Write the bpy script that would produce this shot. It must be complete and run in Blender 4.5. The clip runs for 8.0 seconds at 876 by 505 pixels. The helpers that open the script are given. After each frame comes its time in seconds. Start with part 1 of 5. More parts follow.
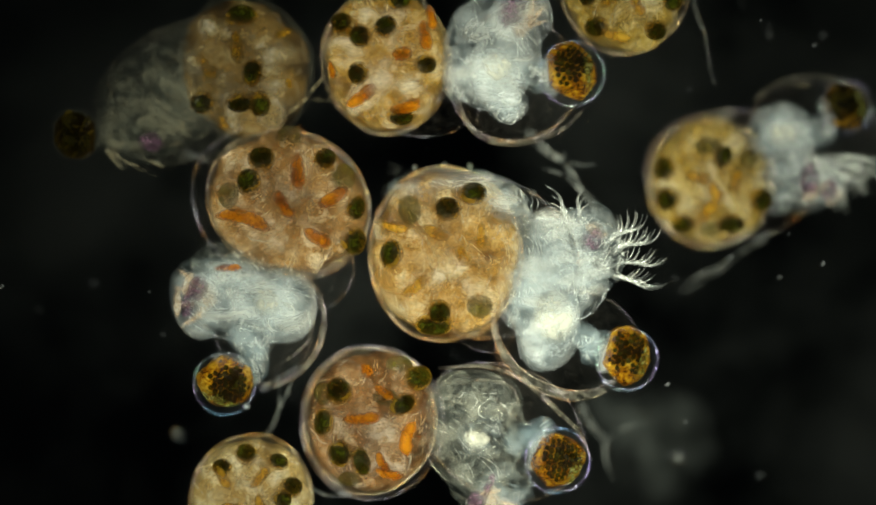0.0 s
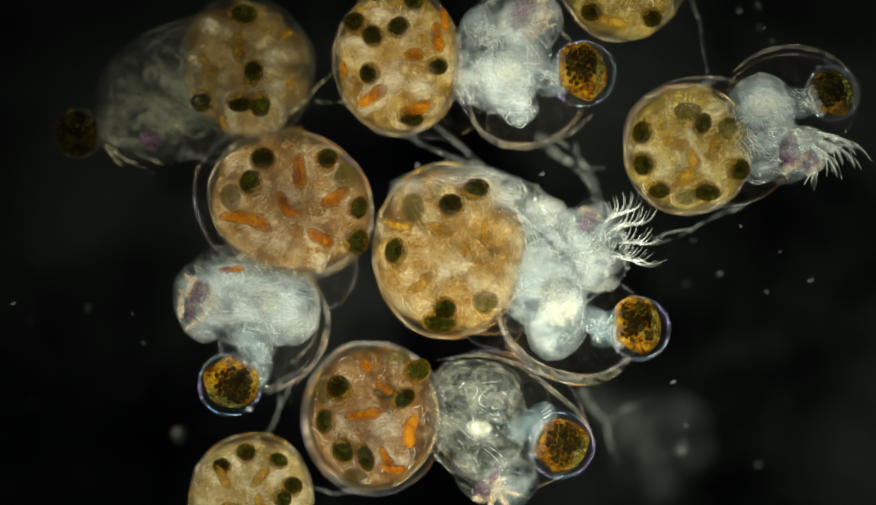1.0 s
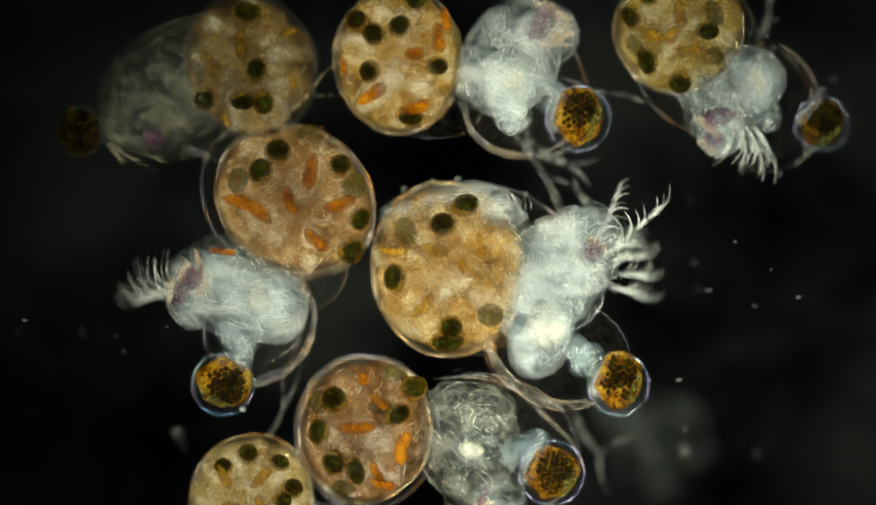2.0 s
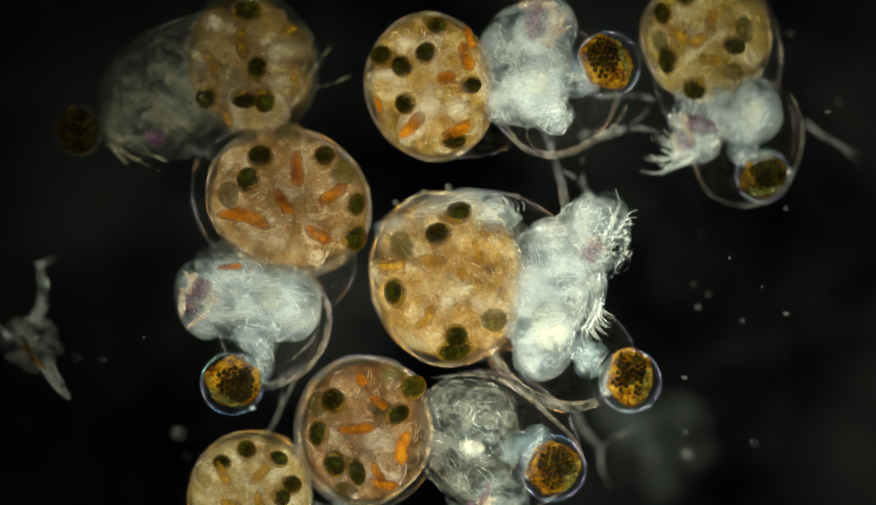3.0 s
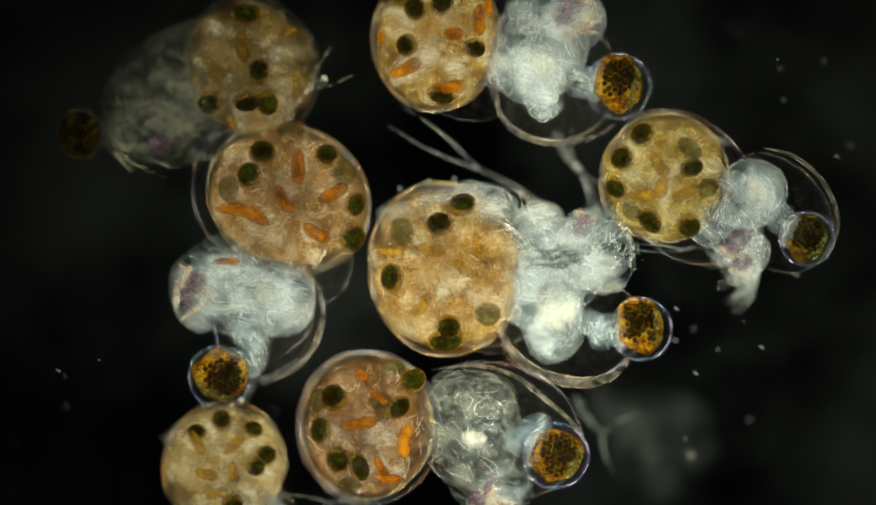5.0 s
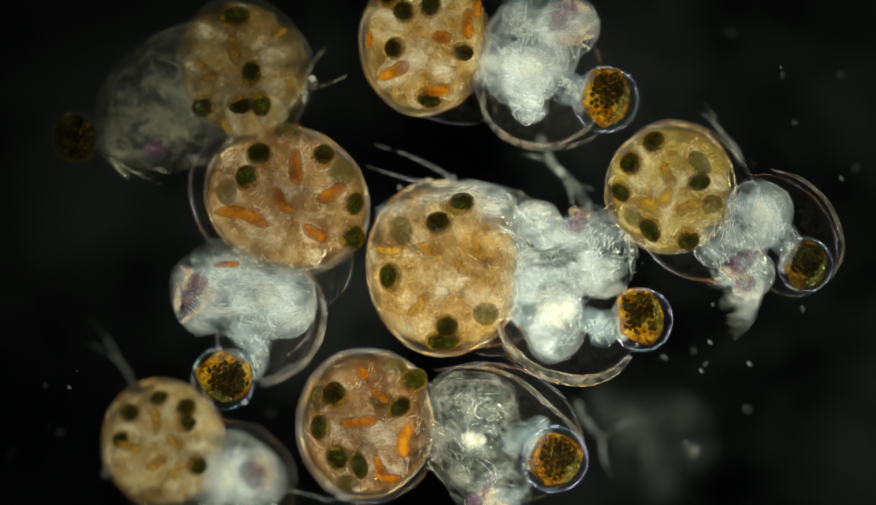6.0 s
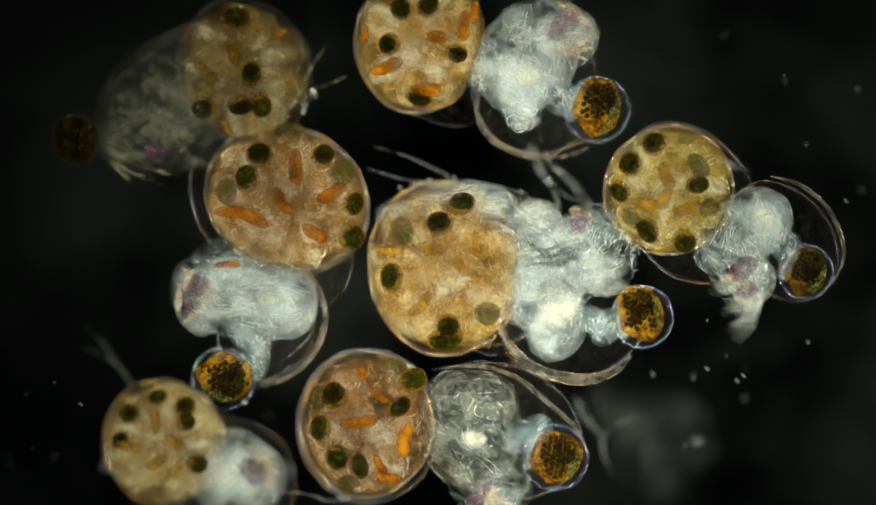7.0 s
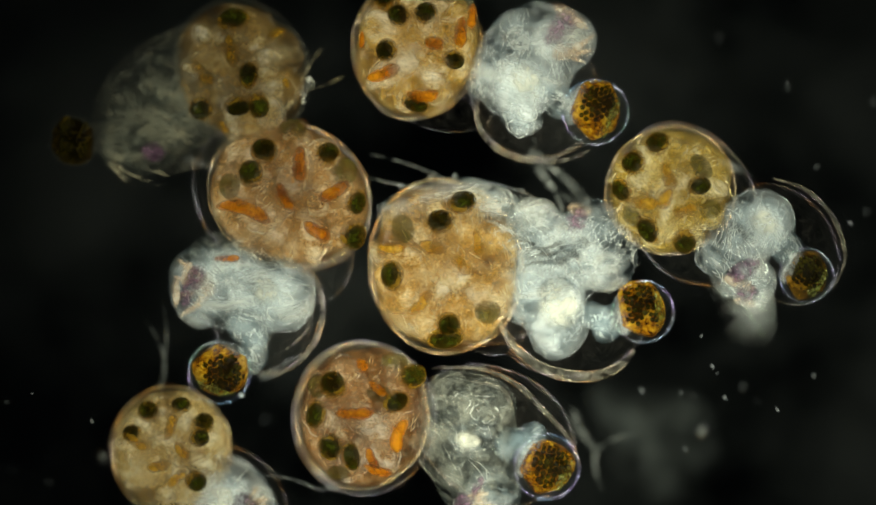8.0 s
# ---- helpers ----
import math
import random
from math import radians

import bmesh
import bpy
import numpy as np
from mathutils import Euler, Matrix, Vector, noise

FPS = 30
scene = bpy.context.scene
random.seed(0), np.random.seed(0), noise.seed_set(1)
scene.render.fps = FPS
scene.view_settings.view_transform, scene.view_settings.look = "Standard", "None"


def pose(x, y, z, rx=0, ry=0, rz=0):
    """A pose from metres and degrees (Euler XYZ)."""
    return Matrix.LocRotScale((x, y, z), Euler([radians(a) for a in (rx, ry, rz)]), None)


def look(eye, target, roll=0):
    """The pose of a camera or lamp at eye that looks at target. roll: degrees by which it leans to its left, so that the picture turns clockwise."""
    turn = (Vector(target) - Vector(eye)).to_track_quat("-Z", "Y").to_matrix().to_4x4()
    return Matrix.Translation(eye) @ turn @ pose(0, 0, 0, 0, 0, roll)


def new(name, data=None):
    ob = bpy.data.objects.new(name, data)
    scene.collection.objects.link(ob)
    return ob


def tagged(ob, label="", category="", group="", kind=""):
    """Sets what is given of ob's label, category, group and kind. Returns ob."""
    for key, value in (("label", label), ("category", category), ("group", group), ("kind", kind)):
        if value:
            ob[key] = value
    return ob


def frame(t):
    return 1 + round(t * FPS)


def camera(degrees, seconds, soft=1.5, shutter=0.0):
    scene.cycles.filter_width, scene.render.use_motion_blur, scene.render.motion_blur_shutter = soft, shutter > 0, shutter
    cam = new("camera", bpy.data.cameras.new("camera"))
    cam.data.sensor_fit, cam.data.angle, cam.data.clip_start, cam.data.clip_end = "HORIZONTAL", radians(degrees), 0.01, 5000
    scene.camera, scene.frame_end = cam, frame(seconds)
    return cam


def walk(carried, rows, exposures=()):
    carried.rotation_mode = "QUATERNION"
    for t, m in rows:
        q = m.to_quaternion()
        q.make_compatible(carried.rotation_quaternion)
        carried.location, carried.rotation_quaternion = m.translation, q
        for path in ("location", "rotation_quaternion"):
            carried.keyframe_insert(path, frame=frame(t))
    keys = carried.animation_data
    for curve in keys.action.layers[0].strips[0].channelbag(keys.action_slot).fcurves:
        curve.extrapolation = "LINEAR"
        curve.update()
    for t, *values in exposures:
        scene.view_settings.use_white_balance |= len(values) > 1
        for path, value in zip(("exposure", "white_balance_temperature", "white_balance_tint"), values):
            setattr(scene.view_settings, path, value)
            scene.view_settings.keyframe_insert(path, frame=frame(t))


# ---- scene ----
# Live water fleas in a drop under a dark-field microscope. PX is the length of one unit of the plan.
PX = 1.5e-6
HIGH = 0.024
MIDX, MIDY = 784.0, 452.0

cam = camera(2 * math.degrees(math.atan(MIDX * PX / HIGH)), 8.0, soft=1.45, shutter=0.9)
walk(cam, [(0.0, pose(0, 0, HIGH)), (8.0, pose(0, 0, HIGH))])
cam.data.dof.use_dof = True
cam.data.dof.focus_distance = HIGH - 70 * PX
cam.data.dof.aperture_fstop = 190

# ---- light: a hollow cone of light from below, as a dark-field condenser gives it, and added fill above ----
world = bpy.data.worlds.new("world")
scene.world = world
world.use_nodes = True
world.node_tree.nodes["Background"].inputs[0].default_value = (0.75, 0.87, 1.0, 1)
world.node_tree.nodes["Background"].inputs[1].default_value = 0.009

def lamp_ring(count, radius, height, power, colour, size):
    """Spot lamps in a ring, all aimed at the middle of the lit field."""
    for k in range(count):
        turn = 2 * math.pi * (k + 0.35) / count
        lamp = bpy.data.lights.new("condenser_or_fill_lamp", "SPOT")
        lamp.energy = power
        lamp.color = colour
        lamp.spot_size = radians(size)
        lamp.spot_blend = 0.35
        lamp.shadow_soft_size = 0.0008
        ob = new("condenser_or_fill_lamp", lamp)
        ob.matrix_world = look((130 * PX + radius * math.cos(turn), -170 * PX + radius * math.sin(turn), height), (130 * PX, -170 * PX, 0))


lamp_ring(10, 0.0034, -0.0046, 0.00039, (0.925, 1.0, 0.78), 20.5)
# added fill: four unseen lamps above that brighten the upper sides of the tissue
lamp_ring(4, 0.0044, 0.0046, 0.00059, (0.925, 1.0, 0.8), 18.5)
scene.view_settings.exposure = 0.15
scene.cycles.transparent_max_bounces = 18


# ---- materials ----
def mat_new(name):
    m = bpy.data.materials.new(name)
    m.use_nodes = True
    nt = m.node_tree
    for n in list(nt.nodes):
        nt.nodes.remove(n)
    out = nt.nodes.new("ShaderNodeOutputMaterial")
    return m, nt, out


def node(nt, kind, **values):
    n = nt.nodes.new(kind)
    for key, value in values.items():
        if key in n.inputs:
            n.inputs[key].default_value = value
    return n


def coords(nt, stretch=(1, 1, 1), warp=0.0, warp_size=40.0):
    """Coordinates in plan units, shifted by the object's random number, warped by slow noise."""
    tc = nt.nodes.new("ShaderNodeTexCoord")
    mp = nt.nodes.new("ShaderNodeMapping")
    mp.inputs["Scale"].default_value = [s / PX for s in stretch]
    nt.links.new(tc.outputs["Object"], mp.inputs["Vector"])
    info = nt.nodes.new("ShaderNodeObjectInfo")
    mul = nt.nodes.new("ShaderNodeMath")
    mul.operation = "MULTIPLY"
    mul.inputs[1].default_value = 900.0
    nt.links.new(info.outputs["Random"], mul.inputs[0])
    add = nt.nodes.new("ShaderNodeVectorMath")
    nt.links.new(mp.outputs[0], add.inputs[0])
    nt.links.new(mul.outputs[0], add.inputs[1])
    last = add.outputs[0]
    if warp:
        nz = node(nt, "ShaderNodeTexNoise", Scale=1.0 / warp_size, Detail=2.0)
        nt.links.new(last, nz.inputs["Vector"])
        sub = nt.nodes.new("ShaderNodeVectorMath")
        sub.operation = "SUBTRACT"
        sub.inputs[1].default_value = (0.5, 0.5, 0.5)
        nt.links.new(nz.outputs["Color"], sub.inputs[0])
        sc = nt.nodes.new("ShaderNodeVectorMath")
        sc.operation = "SCALE"
        sc.inputs["Scale"].default_value = warp
        nt.links.new(sub.outputs[0], sc.inputs[0])
        ad = nt.nodes.new("ShaderNodeVectorMath")
        nt.links.new(last, ad.inputs[0])
        nt.links.new(sc.outputs[0], ad.inputs[1])
        last = ad.outputs[0]
    return last


def noise_of(nt, vec, size, detail=5.0, rough=0.6, distortion=0.0):
    n = node(nt, "ShaderNodeTexNoise", Scale=1.0 / size, Detail=detail, Roughness=rough, Distortion=distortion)
    nt.links.new(vec, n.inputs["Vector"])
    return n.outputs["Fac"]


def spread(nt, value, lo, hi, a, b):
    n = node(nt, "ShaderNodeMapRange")
    n.inputs["From Min"].default_value, n.inputs["From Max"].default_value = lo, hi
    n.inputs["To Min"].default_value, n.inputs["To Max"].default_value = a, b
    nt.links.new(value, n.inputs["Value"])
    return n.outputs["Result"]


def math_of(nt, op, a, b):
    n = nt.nodes.new("ShaderNodeMath")
    n.operation = "SUBTRACT" if op == "SUBTRACT_FREE" else op
    n.use_clamp = op == "ADD"
    for k, v in enumerate((a, b)):
        if isinstance(v, (int, float)):
            n.inputs[k].default_value = v
        else:
            nt.links.new(v, n.inputs[k])
    return n.outputs[0]


def ramp(nt, value, stops):
    n = nt.nodes.new("ShaderNodeValToRGB")
    el = n.color_ramp.elements
    while len(el) < len(stops):
        el.new(0.5)
    for e, (p, c) in zip(el, stops):
        e.position, e.color = p, (*c, 1)
    nt.links.new(value, n.inputs[0])
    return n.outputs[0]


def mix(nt, fac, a, b):
    n = nt.nodes.new("ShaderNodeMixShader")
    if isinstance(fac, (int, float)):
        n.inputs[0].default_value = fac
    else:
        nt.links.new(fac, n.inputs[0])
    nt.links.new(a, n.inputs[1])
    nt.links.new(b, n.inputs[2])
    return n.outputs[0]


def bump_of(nt, value, strength, size):
    b = node(nt, "ShaderNodeBump", Strength=strength, Distance=size * PX)
    nt.links.new(value, b.inputs["Height"])
    return b.outputs[0]


def tissue(name, stops, lo, hi, size=30.0, fine=6.0, through_light=0.5, gloss=0.25, rough=0.35, warp=30.0, stretch=(1, 1, 1), relief=0.6, veins=0.0, vein_size=28.0, vein_colour=(0.95, 0.93, 0.86), vary=0.0, soft=1.0, grain=0.24, thread=0.035, fibre=0.0):
    """Living tissue: cloudy and fibrous, part clear, part scattering; light comes through it.
    lo, hi: how dense it is; veins: how dense the fine pale strands in it are; soft: how much it thins out where the body is thin."""
    m, nt, out = mat_new(name)
    vec = coords(nt, stretch, warp, size * 1.5)
    big = noise_of(nt, vec, size, 3.0, 0.5)
    small = noise_of(nt, vec, fine, 3.0, 0.5, 0.8)
    both = math_of(nt, "ADD", math_of(nt, "MULTIPLY", big, 1.0 - grain), math_of(nt, "MULTIPLY", small, grain))
    shift = both
    if vary:
        info = nt.nodes.new("ShaderNodeObjectInfo")
        shift = math_of(nt, "ADD", both, spread(nt, info.outputs["Random"], 0.0, 1.0, -vary, vary))
    col = ramp(nt, shift, stops)
    dens = spread(nt, both, 0.4, 0.62, lo, hi)
    height = both
    if fibre:
        # fine threads lying side by side, drawn out along the body
        draw = nt.nodes.new("ShaderNodeMapping")
        draw.inputs["Scale"].default_value = (0.17, 1.0, 0.7)
        nt.links.new(vec, draw.inputs["Vector"])
        hair = noise_of(nt, draw.outputs[0], 6.0, 4.0, 0.62, 1.6)
        dens = math_of(nt, "MULTIPLY", dens, spread(nt, hair, 0.36, 0.64, 1.0 - fibre, 1.0 + fibre))
        height = math_of(nt, "ADD", both, math_of(nt, "MULTIPLY", hair, 0.5 * fibre))
    if veins:
        lines = []
        for k, (sz, width) in enumerate(((vein_size, thread), (vein_size * 0.45, thread * 1.3))):
            n = noise_of(nt, vec, sz, 2.0, 0.5, 0.6 + k)
            off = math_of(nt, "ABSOLUTE", math_of(nt, "SUBTRACT_FREE", n, 0.5), 0)
            lines.append(spread(nt, off, 0.0, width, 1.0, 0.0))
        line = math_of(nt, "MAXIMUM", lines[0], math_of(nt, "MULTIPLY", lines[1], 0.6))
        # strands come and go
        line = math_of(nt, "MULTIPLY", line, spread(nt, small, 0.38, 0.6, 0.1, 1.0))
        dens = math_of(nt, "MAXIMUM", dens, math_of(nt, "MULTIPLY", line, veins))
        cm = nt.nodes.new("ShaderNodeMixRGB")
        nt.links.new(math_of(nt, "MULTIPLY", line, min(1.0, veins)), cm.inputs[0])
        nt.links.new(col, cm.inputs[1])
        cm.inputs[2].default_value = (*vein_colour, 1)
        col = cm.outputs[0]
        height = math_of(nt, "ADD", height, math_of(nt, "MULTIPLY", line, 0.4))
    nrm = bump_of(nt, height, relief, fine)
    d = node(nt, "ShaderNodeBsdfDiffuse")
    t = node(nt, "ShaderNodeBsdfTranslucent")
    for n in (d, t):
        nt.links.new(col, n.inputs["Color"])
        nt.links.new(nrm, n.inputs["Normal"])
    body = mix(nt, through_light, d.outputs[0], t.outputs[0])
    if soft:
        depth = nt.nodes.new("ShaderNodeAttribute")
        depth.attribute_name = "thick"
        dens = math_of(nt, "MULTIPLY", dens, math_of(nt, "POWER", depth.outputs["Fac"], soft))
    clear = node(nt, "ShaderNodeBsdfTransparent")
    body = mix(nt, dens, clear.outputs[0], body)
    if gloss:
        g = node(nt, "ShaderNodeBsdfGlossy", Roughness=rough)
        nt.links.new(col, g.inputs["Color"])
        nt.links.new(nrm, g.inputs["Normal"])
        fr = node(nt, "ShaderNodeLayerWeight", Blend=0.5)
        edge = math_of(nt, "MULTIPLY", math_of(nt, "POWER", fr.outputs["Facing"], 5.0), spread(nt, big, 0.4, 0.6, gloss * 0.15, gloss))
        body = mix(nt, edge, body, g.outputs[0])
    nt.links.new(body, out.inputs["Surface"])
    return m


def membrane(name, tint, milk=0.01, gloss=0.85, rough=0.3, size=26.0, veins=0.12, thin=6.0, sheen=()):
    """A clear thin skin: nearly invisible face on, glossy at grazing angles, with faint milky wisps and folds."""
    m, nt, out = mat_new(name)
    vec = coords(nt, (1, 1, 1), 30.0, 50.0)
    big = noise_of(nt, vec, size, 6.0, 0.6, 0.8)
    small = noise_of(nt, vec, 7.0, 4.0)
    off = math_of(nt, "ABSOLUTE", math_of(nt, "SUBTRACT_FREE", noise_of(nt, vec, size * 1.6, 1.0, 0.5, 0.5), 0.5), 0)
    line = math_of(nt, "MULTIPLY", spread(nt, off, 0.0, 0.02, veins, 0.0), spread(nt, big, 0.4, 0.62, 0.0, 1.0))
    clear = node(nt, "ShaderNodeBsdfTransparent")
    d = node(nt, "ShaderNodeBsdfDiffuse")
    t = node(nt, "ShaderNodeBsdfTranslucent")
    for n in (d, t):
        n.inputs["Color"].default_value = (*tint, 1)
    haze = mix(nt, 0.5, d.outputs[0], t.outputs[0])
    body = mix(nt, math_of(nt, "ADD", spread(nt, big, 0.4, 0.75, 0.0, milk * 4.0), line), clear.outputs[0], haze)
    g = node(nt, "ShaderNodeBsdfGlossy", Roughness=rough)
    g.inputs["Color"].default_value = (*tint, 1)
    if sheen:
        nt.links.new(ramp(nt, noise_of(nt, vec, 90.0, 2.0, 0.5, 0.6), [(0.36 + 0.28 * k / (len(sheen) - 1), c) for k, c in enumerate(sheen)]), g.inputs["Color"])
    nt.links.new(bump_of(nt, small, 0.2, 3.0), g.inputs["Normal"])
    fr = node(nt, "ShaderNodeLayerWeight", Blend=0.5)
    edge = math_of(nt, "MULTIPLY", math_of(nt, "POWER", fr.outputs["Facing"], thin), spread(nt, big, 0.35, 0.65, gloss * 0.2, gloss))
    nt.links.new(mix(nt, edge, body, g.outputs[0]), out.inputs["Surface"])
    return m


def brood_pair(name, dark, mid, pale):
    mass = tissue(name + "_brood_tissue", [(0.42, dark), (0.56, mid), (0.7, pale)], 0.25, 0.85, 70, 12, 0.5, 0.1, relief=0.35, veins=0.25, vein_size=46, vein_colour=mid, soft=1.2, grain=0.24, thread=0.016)
    cells = tissue(name + "_embryo_tissue", [(0.4, dark), (0.47, mid), (0.56, pale), (0.66, tuple(0.4 + 0.6 * v for v in pale))], 0.15, 0.9, 52, 9, 0.5, 0.5, 0.35, relief=0.5, veins=0.25, vein_size=40, vein_colour=(0.97, 0.84, 0.56), vary=0.07, soft=2.6, grain=0.22, thread=0.014, fibre=0.25)
    return mass, cells


BROOD, EMBRYO = brood_pair("tan", (0.2, 0.075, 0.006), (0.62, 0.36, 0.09), (0.95, 0.77, 0.46))
# brown brood darkened in colour to stand for weaker light at the field's edge
SHADED_BROWN, SHADED_BROWN_EMBRYO = brood_pair("brown", (0.09, 0.045, 0.005), (0.36, 0.21, 0.055), (0.64, 0.5, 0.26))
PALE, PALE_EMBRYO = brood_pair("pale", (0.3, 0.16, 0.03), (0.7, 0.5, 0.2), (0.95, 0.84, 0.58))
GOLD, GOLD_EMBRYO = brood_pair("golden", (0.2, 0.105, 0.006), (0.6, 0.4, 0.07), (0.95, 0.8, 0.42))
ROSE, ROSE_EMBRYO = brood_pair("rosy", (0.2, 0.075, 0.01), (0.57, 0.32, 0.105), (0.92, 0.75, 0.5))
RUSSET, RUSSET_EMBRYO = brood_pair("russet", (0.14, 0.045, 0.005), (0.42, 0.2, 0.065), (0.72, 0.52, 0.32))
AMBERY, AMBERY_EMBRYO = brood_pair("ambery", (0.26, 0.1, 0.004), (0.7, 0.43, 0.09), (1.0, 0.84, 0.54))
FLESH = tissue("white_tissue", [(0.34, (0.34, 0.46, 0.54)), (0.46, (0.64, 0.77, 0.85)), (0.58, (0.93, 0.95, 0.95)), (0.7, (1.0, 0.95, 0.84))], -0.09, 0.38, 60, 6, 0.5, 0.12, 0.3, 110, (0.6, 1, 1), 0.4, 0.25, 36, (0.95, 0.98, 1.0), vary=0.05, soft=1.5, grain=0.2, thread=0.011, fibre=0.42)
THIN = tissue("thin_grey_tissue", [(0.38, (0.28, 0.33, 0.34)), (0.5, (0.5, 0.54, 0.5)), (0.62, (0.8, 0.77, 0.64))], -0.12, 0.17, 40, 8, 0.5, 0.2, 0.3, 80, (0.8, 1, 1), 0.45, 0.5, 24, (0.93, 0.92, 0.82), vary=0.08, soft=1.3, grain=0.3, thread=0.016, fibre=0.8)
# trunk tissue made darker and thinner in place of the weaker light there
SHADED_TISSUE = tissue("shaded_tissue", [(0.38, (0.16, 0.2, 0.19)), (0.5, (0.36, 0.4, 0.34)), (0.62, (0.66, 0.6, 0.42))], -0.11, 0.15, 40, 8, 0.5, 0.1, 0.3, 80, (0.8, 1, 1), 0.45, 0.22, 22, (0.75, 0.64, 0.4), soft=1.4, grain=0.3, thread=0.016, fibre=0.8)
NECK = tissue("bluish_tissue", [(0.36, (0.36, 0.52, 0.62)), (0.5, (0.6, 0.76, 0.86)), (0.66, (0.85, 0.93, 0.97))], 0.02, 0.22, 50, 9, 0.5, 0.1, 0.3, 60, relief=0.2, soft=1.1, grain=0.16)
PULP = tissue("dense_white_tissue", [(0.38, (0.62, 0.74, 0.82)), (0.5, (0.86, 0.93, 0.97)), (0.62, (0.98, 0.99, 1.0))], 0.08, 0.66, 60, 11, 0.5, 0.1, relief=0.2, veins=0.22, vein_size=36, vein_colour=(0.98, 0.99, 1.0), soft=2.2, grain=0.18, thread=0.015, fibre=0.35)
CREAM = tissue("cream_gut", [(0.3, (0.85, 0.77, 0.6)), (0.6, (0.98, 0.93, 0.8))], 0.1, 0.85, 26, 10, 0.5, 0.0, relief=0.2, soft=2.6, grain=0.16)
PURPLE = tissue("purple_mouth", [(0.38, (0.05, 0.006, 0.045)), (0.54, (0.16, 0.05, 0.13)), (0.7, (0.6, 0.42, 0.52))], 0.1, 0.9, 18, 6, 0.5, 0.2, veins=0.3, vein_size=14, soft=2.0)
PEACH = tissue("peach_lip", [(0.38, (0.5, 0.3, 0.2)), (0.52, (0.85, 0.62, 0.42)), (0.66, (0.98, 0.9, 0.78))], 0.05, 0.6, 30, 9, 0.5, 0.2, relief=0.2, soft=1.3)
OCHRE = tissue("ochre_gut", [(0.38, (0.24, 0.1, 0.003)), (0.5, (0.5, 0.24, 0.01)), (0.62, (0.82, 0.5, 0.06))], 0.4, 0.85, 34, 8, 0.6, 0.1, relief=0.2, soft=1.1, grain=0.2)
ORANGE = tissue("orange_gut", [(0.38, (0.26, 0.055, 0.001)), (0.5, (0.56, 0.18, 0.003)), (0.62, (0.85, 0.36, 0.015))], 0.6, 0.97, 34, 8, 0.6, 0.1, relief=0.2, soft=0.95, grain=0.2)
PIGMENT = tissue("dark_green_pigment", [(0.34, (0.008, 0.006, 0.001)), (0.46, (0.016, 0.016, 0.002)), (0.56, (0.04, 0.045, 0.004)), (0.7, (0.1, 0.11, 0.01))], 0.8, 1.0, 20, 5, 0.4, 0.05, relief=0.2, vary=0.06, soft=0.8)
OLIVE = tissue("olive_pigment", [(0.36, (0.03, 0.022, 0.003)), (0.5, (0.08, 0.062, 0.008)), (0.66, (0.2, 0.16, 0.03))], 0.35, 0.8, 24, 7, 0.5, 0.1, relief=0.2, soft=0.9)
SHEATH = tissue("olive_sheath", [(0.36, (0.1, 0.05, 0.002)), (0.5, (0.32, 0.15, 0.006)), (0.66, (0.6, 0.36, 0.04))], 0.3, 0.9, 18, 5, 0.6, 0.2, relief=0.2, soft=0.9)
AMBER = tissue("amber_pigment", [(0.4, (0.05, 0.016, 0.001)), (0.49, (0.3, 0.1, 0.003)), (0.57, (0.68, 0.34, 0.012)), (0.67, (0.95, 0.64, 0.07))], 0.8, 1.0, 24, 6, 0.5, 0.2, relief=0.4, soft=0.5, grain=0.3)
UMBER = tissue("umber_pigment", [(0.4, (0.02, 0.008, 0.001)), (0.54, (0.06, 0.035, 0.003)), (0.68, (0.26, 0.19, 0.02))], 0.9, 1.0, 22, 6, 0.5, 0.2, soft=0.25)
RUST = tissue("rusty_pigment", [(0.4, (0.02, 0.011, 0.001)), (0.52, (0.12, 0.055, 0.003)), (0.64, (0.4, 0.2, 0.012))], 0.6, 1.0, 20, 6, 0.5, 0.2, relief=0.2, soft=0.8)
LENS = tissue("dark_ommatidium", [(0.38, (0.006, 0.004, 0.001)), (0.52, (0.022, 0.018, 0.002)), (0.66, (0.08, 0.065, 0.006))], 0.8, 0.98, 30, 8, 0.5, 0.2, soft=0.0)
GREEN = tissue("green_eye_edge", [(0.38, (0.025, 0.03, 0.004)), (0.52, (0.2, 0.24, 0.03)), (0.66, (0.7, 0.72, 0.3))], 0.5, 1.0, 12, 4, 0.5, 0.4, veins=0.4, vein_size=8, vein_colour=(0.9, 0.8, 0.3), soft=0.6)
SKIN = membrane("clear_brood_skin", (1.0, 0.82, 0.52), 0.012, 0.8, 0.26, 24, 0.2, 8.5, sheen=((1.0, 0.45, 0.12), (1.0, 0.74, 0.34), (0.9, 0.76, 0.74), (1.0, 0.78, 0.4), (0.95, 0.5, 0.18)))
